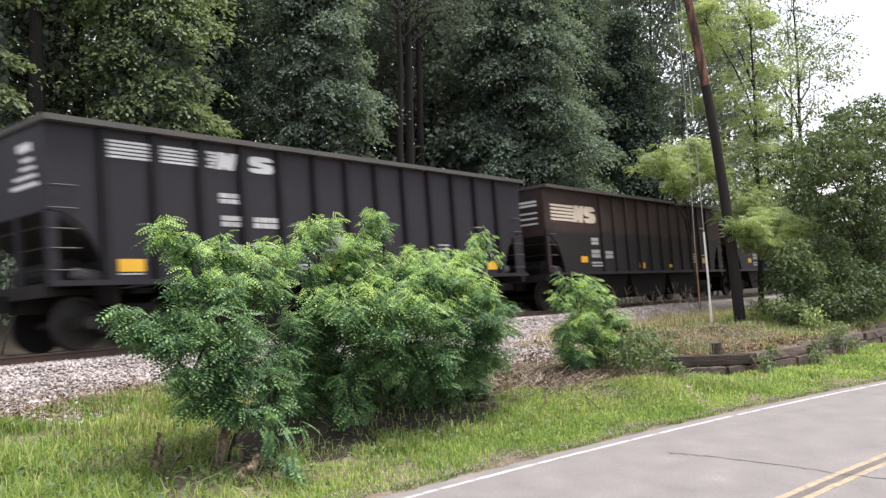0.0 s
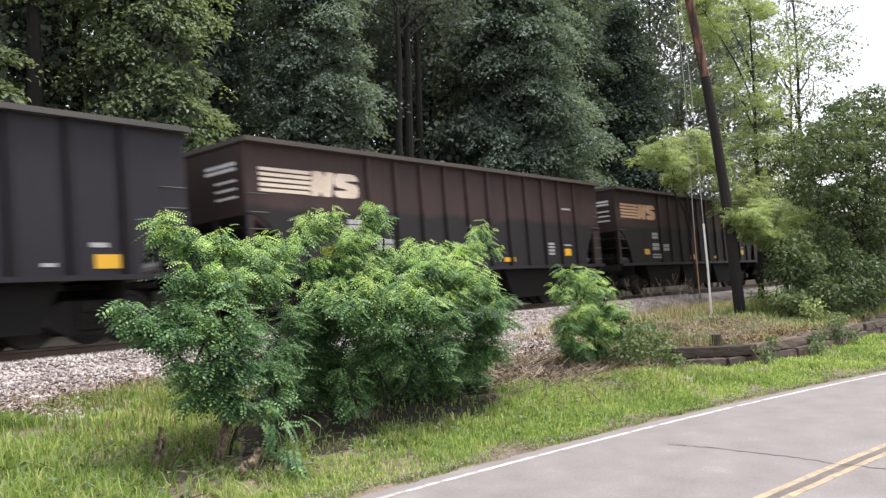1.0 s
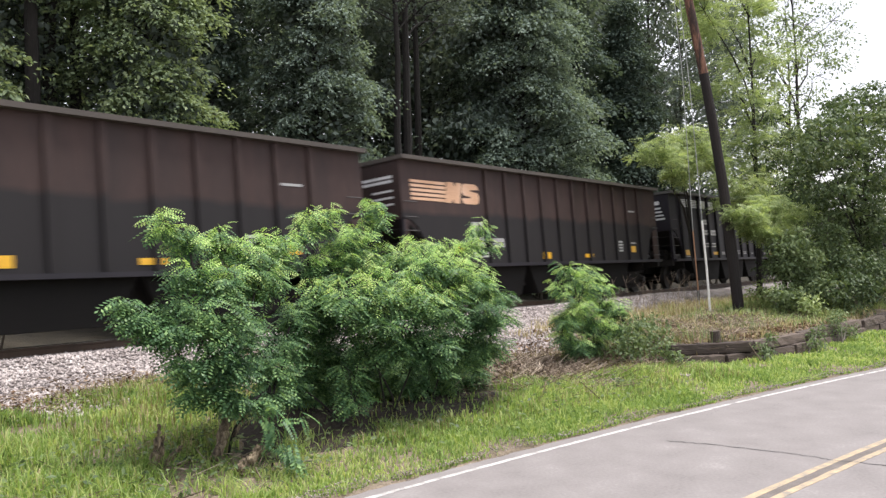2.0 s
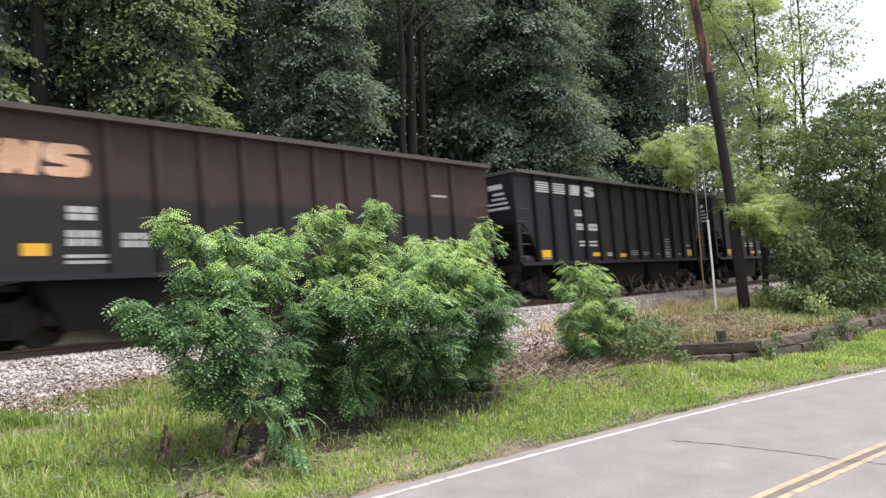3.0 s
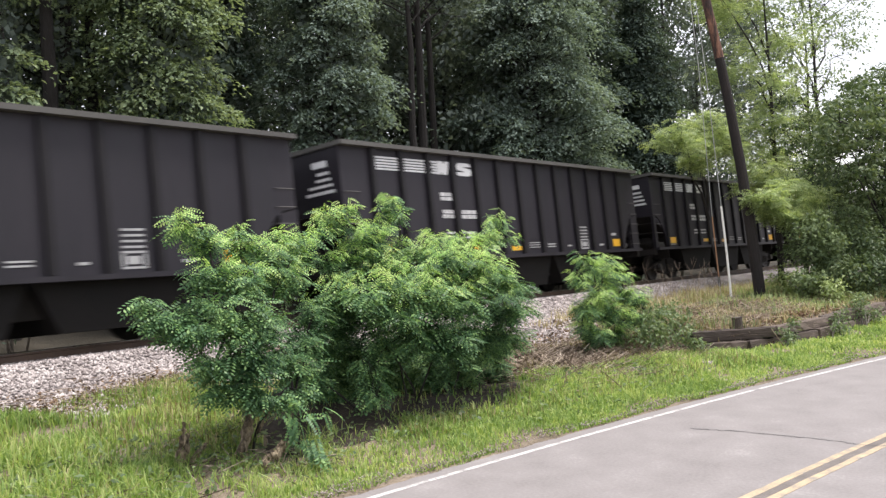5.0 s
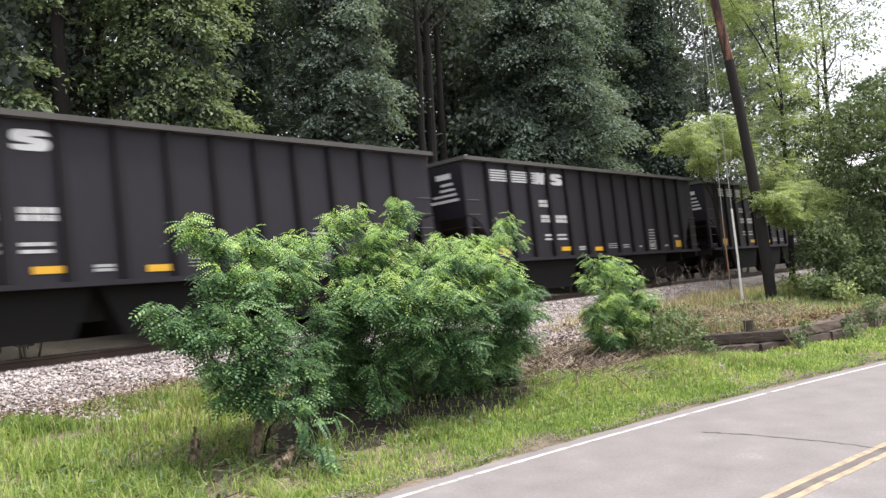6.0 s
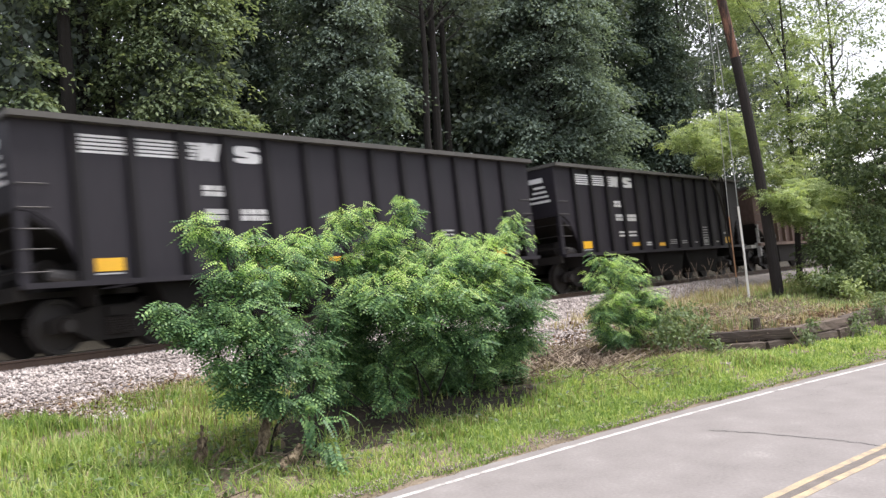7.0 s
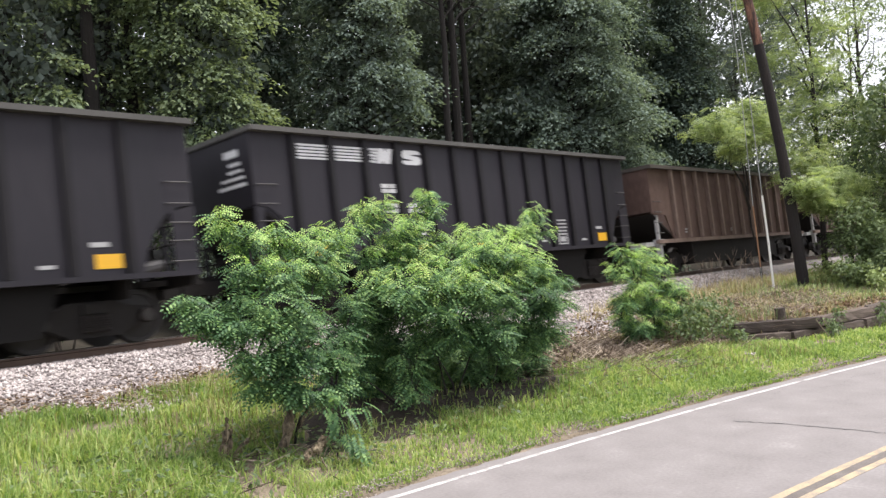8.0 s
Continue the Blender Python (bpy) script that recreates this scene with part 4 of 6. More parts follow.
def forest_tree(label, x, y, height, low, radius, seed, leaf, limbs=46, per=260, girth=0.22, size=(0.10, 0.175), bark="bark", group="trees of the wood", lean=(0, 0), pad=1.0, flat=0.6):
    """A tall tree deeper in the wood: tapered trunk, spreading limbs, a crown of layered sprays of leaves."""
    g = np.random.default_rng(seed)
    z0 = float(ground_z(x, y)) - 0.1
    tree = thing("tree", label, "tree", group, pose(x, y, z0))
    trunk = [(lean[0] * t * height + g.normal() * 0.06, lean[1] * t * height + g.normal() * 0.06, t * height) for t in np.linspace(0, 1, 7)]
    part("trunk", Shape().tube(trunk, [girth * (1.25 if t == 0 else 1 - 0.85 * t / 6) for t in range(7)], 9), M[bark], tree)
    s = Shape()
    pads = []
    for k in range(limbs):
        t = (k + g.uniform(0, 0.8)) / limbs
        h = low + (height - low) * t
        a = k * 2.39996 + g.normal() * 0.25
        reach = radius * (0.6 + 0.6 * math.sin(math.pi * min(1, 0.22 + 0.8 * t))) * g.uniform(0.65, 1.1) * (1 - 0.5 * t ** 3)
        f = h / height
        base = (lean[0] * h, lean[1] * h, h - 0.25 * reach)
        tip = (lean[0] * h + reach * math.cos(a), lean[1] * h + reach * math.sin(a), h + g.uniform(-0.15, 0.3) * reach)
        path = limb_path(g, base, tip)
        s.tube(path, [girth * 0.28 * (1 - f * 0.5) * (1 - 0.2 * j) for j in range(5)], 5)
        for u in ((0.6, 1.0) if k % 3 else (0.95,)):
            j = u * 4
            a0, a1 = path[int(min(j, 3))], path[int(min(j, 3)) + 1]
            q = j - int(min(j, 3))
            c = [a0[i] + (a1[i] - a0[i]) * q for i in range(3)]
            side = g.normal(size=2) * 0.4 * (0.4 + u)
            pads.append((c[0] + side[0], c[1] + side[1], c[2] + g.normal() * 0.18 - 0.1, pad * g.uniform(0.6, 1.2)))
    part("branching", s, M[bark], tree)
    part("crown", raw_mesh("crown", *pad_leaves(g, pads, per, size, (size[0] * 0.55, size[1] * 0.62), flat), M[leaf]), None, tree)
    return tree


# ---------------------------------------------------------------- the wood behind the track
wood = "tall leafy broadleaf tree at the wood's edge"
edge_tree(wood, 12.9, 20.6, 13.0, [(1.2, 1.7), (4.0, 2.1), (8.0, 2.0), (11.0, 1.5), (13.0, 0.4)], 21, "leaf_warm", 17, 9, 330, (0.1, 0.18), 0.72, 0.15, 0.34)
edge_tree("tall broadleaf tree with dense grey-green layered foliage", 19.4, 20.8, 14.5, [(1.0, 2.3), (3.5, 2.75), (6.5, 2.6), (9.5, 1.9), (12.0, 1.4), (14.5, 0.4)], 22, "leaf_forest", 20, 11, 320, (0.1, 0.18), 0.74, 0.16, 0.48)
edge_tree("tall broadleaf tree with a broad dense dark green crown", 33.2, 21.6, 18.0, [(1.0, 4.2), (4.0, 4.6), (8.0, 3.9), (12.0, 3.3), (15.0, 2.2), (18.0, 0.5)], 23, "leaf_forest", 21, 14, 225, (0.12, 0.21), 1.0, 0.2, 0.48)
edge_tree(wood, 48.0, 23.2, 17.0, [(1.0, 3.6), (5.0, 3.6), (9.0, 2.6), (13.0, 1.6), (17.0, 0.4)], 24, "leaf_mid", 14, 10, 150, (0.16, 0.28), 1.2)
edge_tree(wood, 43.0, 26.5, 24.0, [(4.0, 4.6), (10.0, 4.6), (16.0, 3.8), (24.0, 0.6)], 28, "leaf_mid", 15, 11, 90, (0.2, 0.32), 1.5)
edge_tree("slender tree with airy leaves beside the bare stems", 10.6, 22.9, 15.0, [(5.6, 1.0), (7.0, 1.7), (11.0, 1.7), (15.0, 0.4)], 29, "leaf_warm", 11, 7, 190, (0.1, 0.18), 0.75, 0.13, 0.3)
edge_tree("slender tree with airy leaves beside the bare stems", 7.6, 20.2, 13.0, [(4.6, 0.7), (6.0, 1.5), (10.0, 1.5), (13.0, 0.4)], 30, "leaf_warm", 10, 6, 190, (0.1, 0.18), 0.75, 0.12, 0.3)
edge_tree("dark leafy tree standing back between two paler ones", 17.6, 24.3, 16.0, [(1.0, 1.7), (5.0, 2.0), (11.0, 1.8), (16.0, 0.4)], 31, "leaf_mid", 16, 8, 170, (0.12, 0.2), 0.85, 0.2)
forest_tree(wood, 56.0, 25.0, 24.0, 3.5, 6.2, 25, "leaf_shade", 60, 110, size=(0.2, 0.32), pad=1.6, flat=0.5)
forest_tree("slender dark-trunked tree with leaves high up", 8.6, 20.8, 15.5, 10.2, 2.6, 26, "leaf_shade", 30, 190, 0.2)
forest_tree(wood, 4.2, 21.6, 14.0, 9.4, 3.0, 27, "leaf_shade", 36, 190, 0.2)
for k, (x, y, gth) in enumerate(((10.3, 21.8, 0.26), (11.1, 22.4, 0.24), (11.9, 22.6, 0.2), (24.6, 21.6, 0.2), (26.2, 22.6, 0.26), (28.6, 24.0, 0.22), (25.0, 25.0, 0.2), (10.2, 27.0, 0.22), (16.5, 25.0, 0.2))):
    forest_tree("tall bare-stemmed forest tree with a high crown", x, y, 19.0 + k % 3, 11.0, 2.6, 40 + k, "leaf_shade", 26, 130, gth)
shade_tree = forest_tree("tree deep in the wood, leaf colour darkened for shade", 18.0, 30.0, 18.0, 2.5, 4.2, 61, "leaf_shade", 50, 48, 0.22, (0.24, 0.42), pad=1.4)
pine_like = forest_tree("tree deep in the wood, leaf colour darkened for shade", 24.0, 29.0, 17.0, 2.0, 4.0, 62, "leaf_shade", 50, 48, 0.22, (0.24, 0.42), pad=1.4)
rnd = random.Random(8)
# Trees added to fill the wood's dark depth and close sky gaps.
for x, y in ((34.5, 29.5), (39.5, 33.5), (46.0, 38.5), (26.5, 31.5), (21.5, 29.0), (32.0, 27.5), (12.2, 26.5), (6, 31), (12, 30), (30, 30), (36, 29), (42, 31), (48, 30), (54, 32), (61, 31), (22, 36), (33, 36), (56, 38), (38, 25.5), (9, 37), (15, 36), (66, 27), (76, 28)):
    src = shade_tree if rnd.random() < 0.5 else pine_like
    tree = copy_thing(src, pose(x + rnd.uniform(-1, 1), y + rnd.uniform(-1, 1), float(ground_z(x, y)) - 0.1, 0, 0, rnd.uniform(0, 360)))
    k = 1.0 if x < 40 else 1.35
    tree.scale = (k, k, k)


def shrub(name, label, lobes, seed, leaf, base, per=240, size=(0.06, 0.11), category="shrub", group="", flat=0.9, tips=""):
    """A leafy shrub of uneven lobes on thin stems."""
    g = np.random.default_rng(seed)
    bx, by = base
    bz = float(ground_z(bx, by))
    ob = thing(name, label, category, group, pose(bx, by, bz))
    s = Shape()
    pads = []
    for x, y, z, r in lobes:
        c = (x - bx, y - by, z - bz)
        s.tube(limb_path(g, (g.normal() * 0.12, g.normal() * 0.12, -0.1), c, 0.08), [0.03, 0.025, 0.02, 0.014, 0.008], 5)
        for k in range(11):
            o = ball_points(g, 1)[0] * r * 0.8
            pads.append((c[0] + o[0], c[1] + o[1], c[2] + o[2], r * g.uniform(0.4, 0.75)))
    part("stemwork", s, M["pale_bark"], ob)
    part("foliage", raw_mesh("foliage", *pad_leaves(g, pads, per, size, (size[0] * 0.5, size[1] * 0.55), flat), M[leaf]), None, ob)
    return ob


under = shrub("undergrowth_shrub", "dark leafy undergrowth shrub at the wood's edge", [(0, 18.6, 2.2, 0.9), (0.8, 18.9, 3.2, 0.9), (-0.9, 18.4, 2.7, 0.8), (0.2, 19.2, 4.0, 0.8), (1.4, 18.3, 2.0, 0.7), (-0.4, 19.1, 4.8, 0.6)], 71, "leaf_forest", (0.0, 18.6), 110, (0.1, 0.17), group="undergrowth")
under.matrix_basis = pose(6.0, 18.8, float(ground_z(6, 18.8)))
for k in range(16):
    x = 8.5 + 2.9 * k + rnd.uniform(-0.8, 0.8)
    y = 18.6 + rnd.uniform(-0.3, 0.9)
    copy_thing(under, pose(x, y, float(ground_z(x, y)), 0, 0, rnd.uniform(0, 360)))


# ---------------------------------------------------------------- locust bushes before the track
def locust_bush(label, lobes, bases, seed, per=120, length=(0.19, 0.33), tip_from=2.5, group="locust bushes", sprout=0.4, swell=1.22):
    """A bush of young locusts: crooked stems, arching shoots, feathered leaves set alternately along each shoot."""
    g = np.random.default_rng(seed)
    bx, by = bases[0]
    bz = float(ground_z(bx, by))
    bush = thing("locust_bush", label, "bush", group, pose(bx, by, bz))
    s, c, way, size, young = Shape(), [], [], [], []
    forks = []
    for x, y, z, r in sorted(lobes, key=lambda q: min((q[0] - b[0]) ** 2 + (q[1] - b[1]) ** 2 for b in bases) + q[2] ** 2):
        o = np.array((x - bx, y - by, z - bz))
        r = r * swell
        near = min(bases, key=lambda b: (b[0] - x) ** 2 + (b[1] - y) ** 2)
        root = (near[0] - bx + float(np.clip(g.normal() * 0.14, -0.25, 0.25)), near[1] - by + g.normal() * 0.14, float(ground_z(*near)) - bz - 0.08)
        if forks:
            fork = min(forks, key=lambda q: np.linalg.norm(q - o))
            if np.linalg.norm(fork - o) < 0.7 * np.linalg.norm(np.array(root) - o):
                root = tuple(fork)
        forks.append(o)
        path = limb_path(g, root, tuple(o + (0, 0, r * 0.4)), 0.1, 5)
        part("stem", Shape().tube(path, [0.018, 0.016, 0.014, 0.011, 0.008, 0.005], 6), M["bark"], bush)
        for q in range(int(4 + per * r * r + 16 * r)):
            d = unit(g.normal(size=3) * np.array([1, 1.1, 0.7]) + np.array([0, -0.1, sprout]))
            a0 = o + ball_points(g, 1)[0] * r * 0.45 - d * r * 0.25
            reach = r * g.uniform(0.75, 1.3) + 0.05
            m = max(6, int(reach / 0.036))
            t = (np.arange(m) + g.uniform(0, 1, m)) / m
            bow = np.stack([0 * t, 0 * t, 0.22 * reach * np.sin(t * 2.2)], 1)
            p = a0 + d * reach * t[:, None] + bow
            if q % 2:
                s.tube([tuple(p[0]), tuple(p[m // 2]), tuple(p[-1])], [0.007, 0.005, 0.003], 4)
            flat = unit(np.array([d[0], d[1], 0.0]))
            turn = np.where(np.arange(m) % 2 == 0, 1.0, -1.0)[:, None] * g.uniform(0.35, 1.0, (m, 1))
            across = np.array([-flat[1], flat[0], 0.0])
            hang = -0.1 - 0.55 * g.uniform(0, 1, (m, 1)) * (1 - t[:, None])
            c.append(p)
            way.append(unit(across * turn + flat * 0.55 + np.array([0, 0, 1.0]) * hang + g.normal(size=(m, 3)) * 0.2))
            size.append(g.uniform(*length, m) * (0.62 + 0.38 * np.sin(np.pi * np.clip(0.15 + t * 0.75, 0, 1))))
            # High, upward shoots turn pale: young growth plus sunlight put into colour.
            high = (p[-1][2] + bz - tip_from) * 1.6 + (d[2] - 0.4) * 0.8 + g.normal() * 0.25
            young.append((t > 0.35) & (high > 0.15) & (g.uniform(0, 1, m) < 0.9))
    c, way, young, size = np.concatenate(c), np.concatenate(way), np.concatenate(young), np.concatenate(size)
    up = unit(np.array([0.08, -0.45, 0.9]) + g.normal(size=c.shape) * 0.3)
    tagged(part("twigwork", s, M["bark"], bush, "thin brown twigs"), kind="stuff")
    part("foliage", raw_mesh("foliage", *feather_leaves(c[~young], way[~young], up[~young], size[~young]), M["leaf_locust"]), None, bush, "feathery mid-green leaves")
    part("young_foliage", raw_mesh("young_foliage", *feather_leaves(c[young], way[young], up[young], size[young] * 0.7, 5), M["leaf_tip"]), None, bush, "pale yellow-green young tips, also standing in for sunlight")
    return bush


LEFT_LOBES = [(5.26, 8.2, 2.82, 0.13), (5.24, 8.2, 2.97, 0.06), (5.49, 8.2, 2.82, 0.1), (5.68, 8.3, 2.63, 0.19), (6.18, 8.4, 2.84, 0.07), (6.22, 8.4, 2.6, 0.18), (6.83, 8.4, 2.71, 0.09), (6.53, 8.3, 2.47, 0.25), (7.17, 8.5, 2.51, 0.22), (7.34, 8.5, 2.68, 0.12), (5.57, 8.1, 2.28, 0.23), (5.95, 8.0, 2.2, 0.26), (6.66, 8.2, 2.14, 0.25), (4.75, 8.2, 2.02, 0.07), (4.85, 8.1, 1.85, 0.11), (5.01, 8.0, 1.72, 0.14), (5.26, 7.9, 1.68, 0.24), (5.63, 7.8, 1.73, 0.27), (6.16, 7.9, 1.59, 0.24), (5.36, 7.8, 1.31, 0.24), (5.78, 7.7, 1.26, 0.27), (6.41, 7.9, 1.17, 0.2), (5.61, 7.7, 0.95, 0.19), (5.35, 7.8, 1.02, 0.14)]
LEFT_LOW_LOBES = [(6.42, 7.8, 0.82, 0.15), (6.78, 8.0, 1.03, 0.15), (6.97, 8.2, 1.37, 0.19), (7.35, 8.4, 1.67, 0.22), (6.01, 7.7, 0.84, 0.13), (5.31, 8.1, 1.92, 0.12)]
MIDDLE_LOBES = [(8.0, 8.8, 3.06, 0.14), (8.4, 8.8, 3.15, 0.11), (9.36, 8.8, 3.29, 0.13), (9.42, 8.8, 3.05, 0.17), (8.93, 8.7, 2.79, 0.25), (8.28, 8.8, 2.91, 0.16), (8.61, 8.7, 2.57, 0.27), (7.79, 8.7, 2.77, 0.15), (8.39, 8.8, 2.31, 0.24), (9.01, 8.8, 2.37, 0.28), (9.62, 8.9, 2.56, 0.2), (7.96, 8.8, 2.4, 0.17), (10.09, 8.6, 2.66, 0.2), (10.61, 8.6, 2.65, 0.16), (9.63, 8.6, 2.46, 0.23), (8.11, 8.7, 1.71, 0.21), (8.22, 8.5, 2.02, 0.24), (7.73, 8.5, 1.94, 0.2)]
RIGHT_LOBES = [(11.52, 8.3, 2.92, 0.14), (11.08, 8.3, 2.66, 0.21), (11.66, 8.3, 2.66, 0.13), (10.65, 8.3, 2.42, 0.22), (9.32, 7.75, 2.24, 0.3), (9.89, 7.65, 2.16, 0.34), (10.54, 7.65, 1.96, 0.29), (11.08, 7.65, 1.75, 0.19), (8.77, 7.85, 2.13, 0.26), (8.12, 7.75, 1.98, 0.28), (7.62, 7.75, 1.89, 0.19), (8.72, 7.55, 1.77, 0.33), (9.45, 7.55, 1.66, 0.35), (10.26, 7.55, 1.49, 0.34), (8.21, 7.65, 1.6, 0.28), (10.75, 7.55, 1.42, 0.19), (8.48, 7.65, 1.22, 0.28), (9.07, 7.55, 1.16, 0.34), (10.3, 7.9, 0.96, 0.38), (10.7, 7.65, 0.98, 0.21), (8.28, 8.1, 1.13, 0.16), (7.84, 7.9, 0.84, 0.17), (7.79, 7.8, 0.56, 0.14)]
RIGHT_LOW_LOBES = [(9.81, 8.65, 0.53, 0.32), (10.52, 8.55, 0.44, 0.33), (11.32, 8.55, 0.39, 0.28), (9.42, 8.85, 0.52, 0.21), (10.17, 8.75, 0.12, 0.24), (10.81, 8.65, 0.02, 0.22), (9.03, 8.6, 1.09, 0.2), (10.52, 8.7, 0.61, 0.38), (9.73, 8.8, 0.71, 0.37), (11.42, 8.6, 0.7, 0.34), (8.91, 9.3, 0.68, 0.31), (8.53, 9.4, 0.5, 0.28), (9.28, 9.2, 0.4, 0.31), (11.65, 8.65, 0.09, 0.2)]
SHADE_LOBES = [(8.28, 8.9, 1.43, 0.22), (8.37, 8.6, 1.58, 0.18), (8.84, 8.7, 1.38, 0.2), (8.06, 9.0, 1.07, 0.24), (8.76, 9.2, 1.04, 0.28), (8.12, 9.1, 0.69, 0.3), (8.46, 9.0, 0.59, 0.3), (9.02, 9.0, 0.79, 0.28), (7.58, 8.6, 1.4, 0.17), (7.19, 8.5, 0.7, 0.2)]
SMALL_LOBES = [(14.18, 8.3, 2.21, 0.13), (14.89, 8.3, 2.19, 0.12), (15.5, 8.3, 1.98, 0.16), (14.51, 8.3, 1.99, 0.2), (15.88, 8.3, 1.81, 0.11), (14.02, 8.3, 1.78, 0.17), (15.1, 8.3, 1.79, 0.24), (14.69, 8.3, 1.44, 0.27), (15.7, 8.3, 1.38, 0.28), (16.36, 8.3, 1.24, 0.21), (14.31, 8.3, 1.17, 0.29), (15.27, 8.3, 1.04, 0.34), (16.19, 8.3, 0.9, 0.29), (14.49, 8.3, 0.68, 0.27), (15.35, 8.3, 0.6, 0.28), (14.05, 8.3, 0.9, 0.17)]
locust_bush("bright green locust bush with feathery leaves beside the ballast", LEFT_LOBES + LEFT_LOW_LOBES, [(6.0, 8.1), (6.15, 8.3)], 81, 125, tip_from=2.3)
locust_bush("tall light-tipped locust bush with feathery leaves", MIDDLE_LOBES + SHADE_LOBES, [(8.1, 8.5), (8.4, 8.6)], 82, 115, tip_from=2.25)
locust_bush("dense round green locust bush with feathery leaves", RIGHT_LOBES + RIGHT_LOW_LOBES, [(9.2, 8.1), (9.9, 8.2)], 83, 125, tip_from=1.8, sprout=0.3)
locust_bush("small pale green locust bush on the gravel bank", SMALL_LOBES, [(15.1, 8.4)], 84, 130, (0.2, 0.32), 0.6)
shrub("weed_shrub", "low dark green weedy shrub at the bank's foot", [(16.4, 7.9, 0.55, 0.42), (17.1, 7.6, 0.75, 0.4), (16.0, 7.7, 0.75, 0.45), (15.4, 7.6, 0.6, 0.35)], 85, "leaf_olive", (16.3, 7.8), 700, (0.06, 0.12))

for k, lobes in enumerate(([(18.2, 5.75, 0.35, 0.2), (18.35, 5.7, 0.62, 0.16), (18.1, 5.7, 0.15, 0.2)], [(20.6, 5.35, 0.3, 0.25), (21.0, 5.4, 0.5, 0.25)], [(22.8, 5.4, 0.6, 0.3), (23.3, 5.45, 0.8, 0.25), (23.6, 5.3, 0.35, 0.25)], [(16.3, 6.9, 0.3, 0.2), (16.0, 7.0, 0.45, 0.25)])):
    shrub("wall_weed", "small leafy weed growing on the timber wall", lobes, 86 + k, "leaf_olive", (lobes[0][0], lobes[0][1]), 900, (0.05, 0.1), "weed", "weeds on the wall")

# Leaf mould where the bushes shade out the grass, its colour darkened for their shade
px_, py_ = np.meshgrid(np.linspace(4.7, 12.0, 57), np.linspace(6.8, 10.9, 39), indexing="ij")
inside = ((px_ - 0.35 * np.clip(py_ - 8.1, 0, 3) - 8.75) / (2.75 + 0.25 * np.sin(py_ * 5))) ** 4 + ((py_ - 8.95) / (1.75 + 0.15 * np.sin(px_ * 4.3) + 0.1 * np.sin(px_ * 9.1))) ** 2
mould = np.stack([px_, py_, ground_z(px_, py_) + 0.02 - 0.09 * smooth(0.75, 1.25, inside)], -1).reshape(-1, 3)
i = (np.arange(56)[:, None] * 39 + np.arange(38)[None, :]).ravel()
setting("leaf_mould", raw_mesh("leaf_mould", mould, np.stack([i, i + 39, i + 40, i + 1], 1), M["humus"]), None, "bare leaf mould under the locust bushes, darkened for their shade", "soil")

# Drooping seedling in the shade of the bush
g = np.random.default_rng(3)
seedling = thing("locust_seedling", "drooping feathery locust shoot in front of the bush", "plant", "", pose(6.05, 7.1, float(ground_z(6.05, 7.1))))
part("stem", Shape().tube([(0.1, 0.4, 0), (0.05, 0.2, 0.55), (0, 0, 0.75)], [0.012, 0.009, 0.005], 5), M["bark"], seedling)
k = 26
c = np.stack([g.uniform(-0.16, 0.12, k), g.uniform(-0.15, 0.3, k), g.uniform(0.12, 0.8, k)], 1)
part("foliage", raw_mesh("foliage", *feather_leaves(c, unit(g.normal(size=(k, 3)) * 0.5 + np.array([0.0, -0.5, -0.7])), unit(g.normal(size=(k, 3)) * 0.3 + np.array([0, -0.3, 1])), g.uniform(0.2, 0.33, k), 8), M["leaf_locust"]), None, seedling)


# ---------------------------------------------------------------- trees and thicket by the pole
def lobed_tree(name, label, base, height, lobes, seed, leaf, per, size, girth=0.12, flat=0.5, bark="bark", lean=(0, 0), spread=0.8, count=14, feather=False):
    """A roadside tree whose boughs end in separate airy masses of leaves."""
    g = np.random.default_rng(seed)
    bx, by = base
    bz = float(ground_z(bx, by)) - 0.1
    tree = thing(name, label, "tree", "", pose(bx, by, bz))
    trunk = [(lean[0] * t + g.normal() * 0.05, lean[1] * t + g.normal() * 0.05, height * t) for t in np.linspace(0, 1, 7)]
    part("trunk", Shape().tube(trunk, [girth * (1.2 - t * 0.17) for t in range(7)], 8), M[bark], tree)
    s, pads = Shape(), []
    for x, y, z, r in lobes:
        c = np.array((x - bx, y - by, z - bz))
        h = max(0.5, min(height * 0.95, c[2] - 0.6 * np.hypot(c[0], c[1])))
        t = h / height
        s.tube(limb_path(g, (lean[0] * t, lean[1] * t, h), tuple(c), 0.06), [0.05, 0.04, 0.03, 0.02, 0.01], 5)
        for _ in range(count):
            o = ball_points(g, 1)[0] * r * np.array([1.15, 1.15, 0.9]) * spread * 1.25
            pads.append((*(c + o), r * g.uniform(0.25, 0.6)))
            if g.uniform() < 0.5:
                s.tube([tuple(c), tuple(c + o)], [0.014, 0.006], 4)
    tagged(part("branching", s, M[bark], tree), kind="stuff")
    if feather:
        p = np.repeat(np.array(pads), 40, 0)
        c = p[:, :3] + g.normal(size=(len(p), 3)) * p[:, 3:] * np.array([0.5, 0.5, 0.3])
        me = raw_mesh("crown", *feather_leaves(c, unit(g.normal(size=c.shape) * np.array([1, 1, 0.35])), unit(g.normal(size=c.shape) * 0.45 + np.array([-0.2, -0.3, 0.9])), g.uniform(size[0], size[1], len(c)), 5), M[leaf])
    else:
        me = raw_mesh("crown", *pad_leaves(g, pads, per, size, (size[0] * 0.5, size[1] * 0.55), flat), M[leaf])
    part("crown", me, None, tree)
    return tree


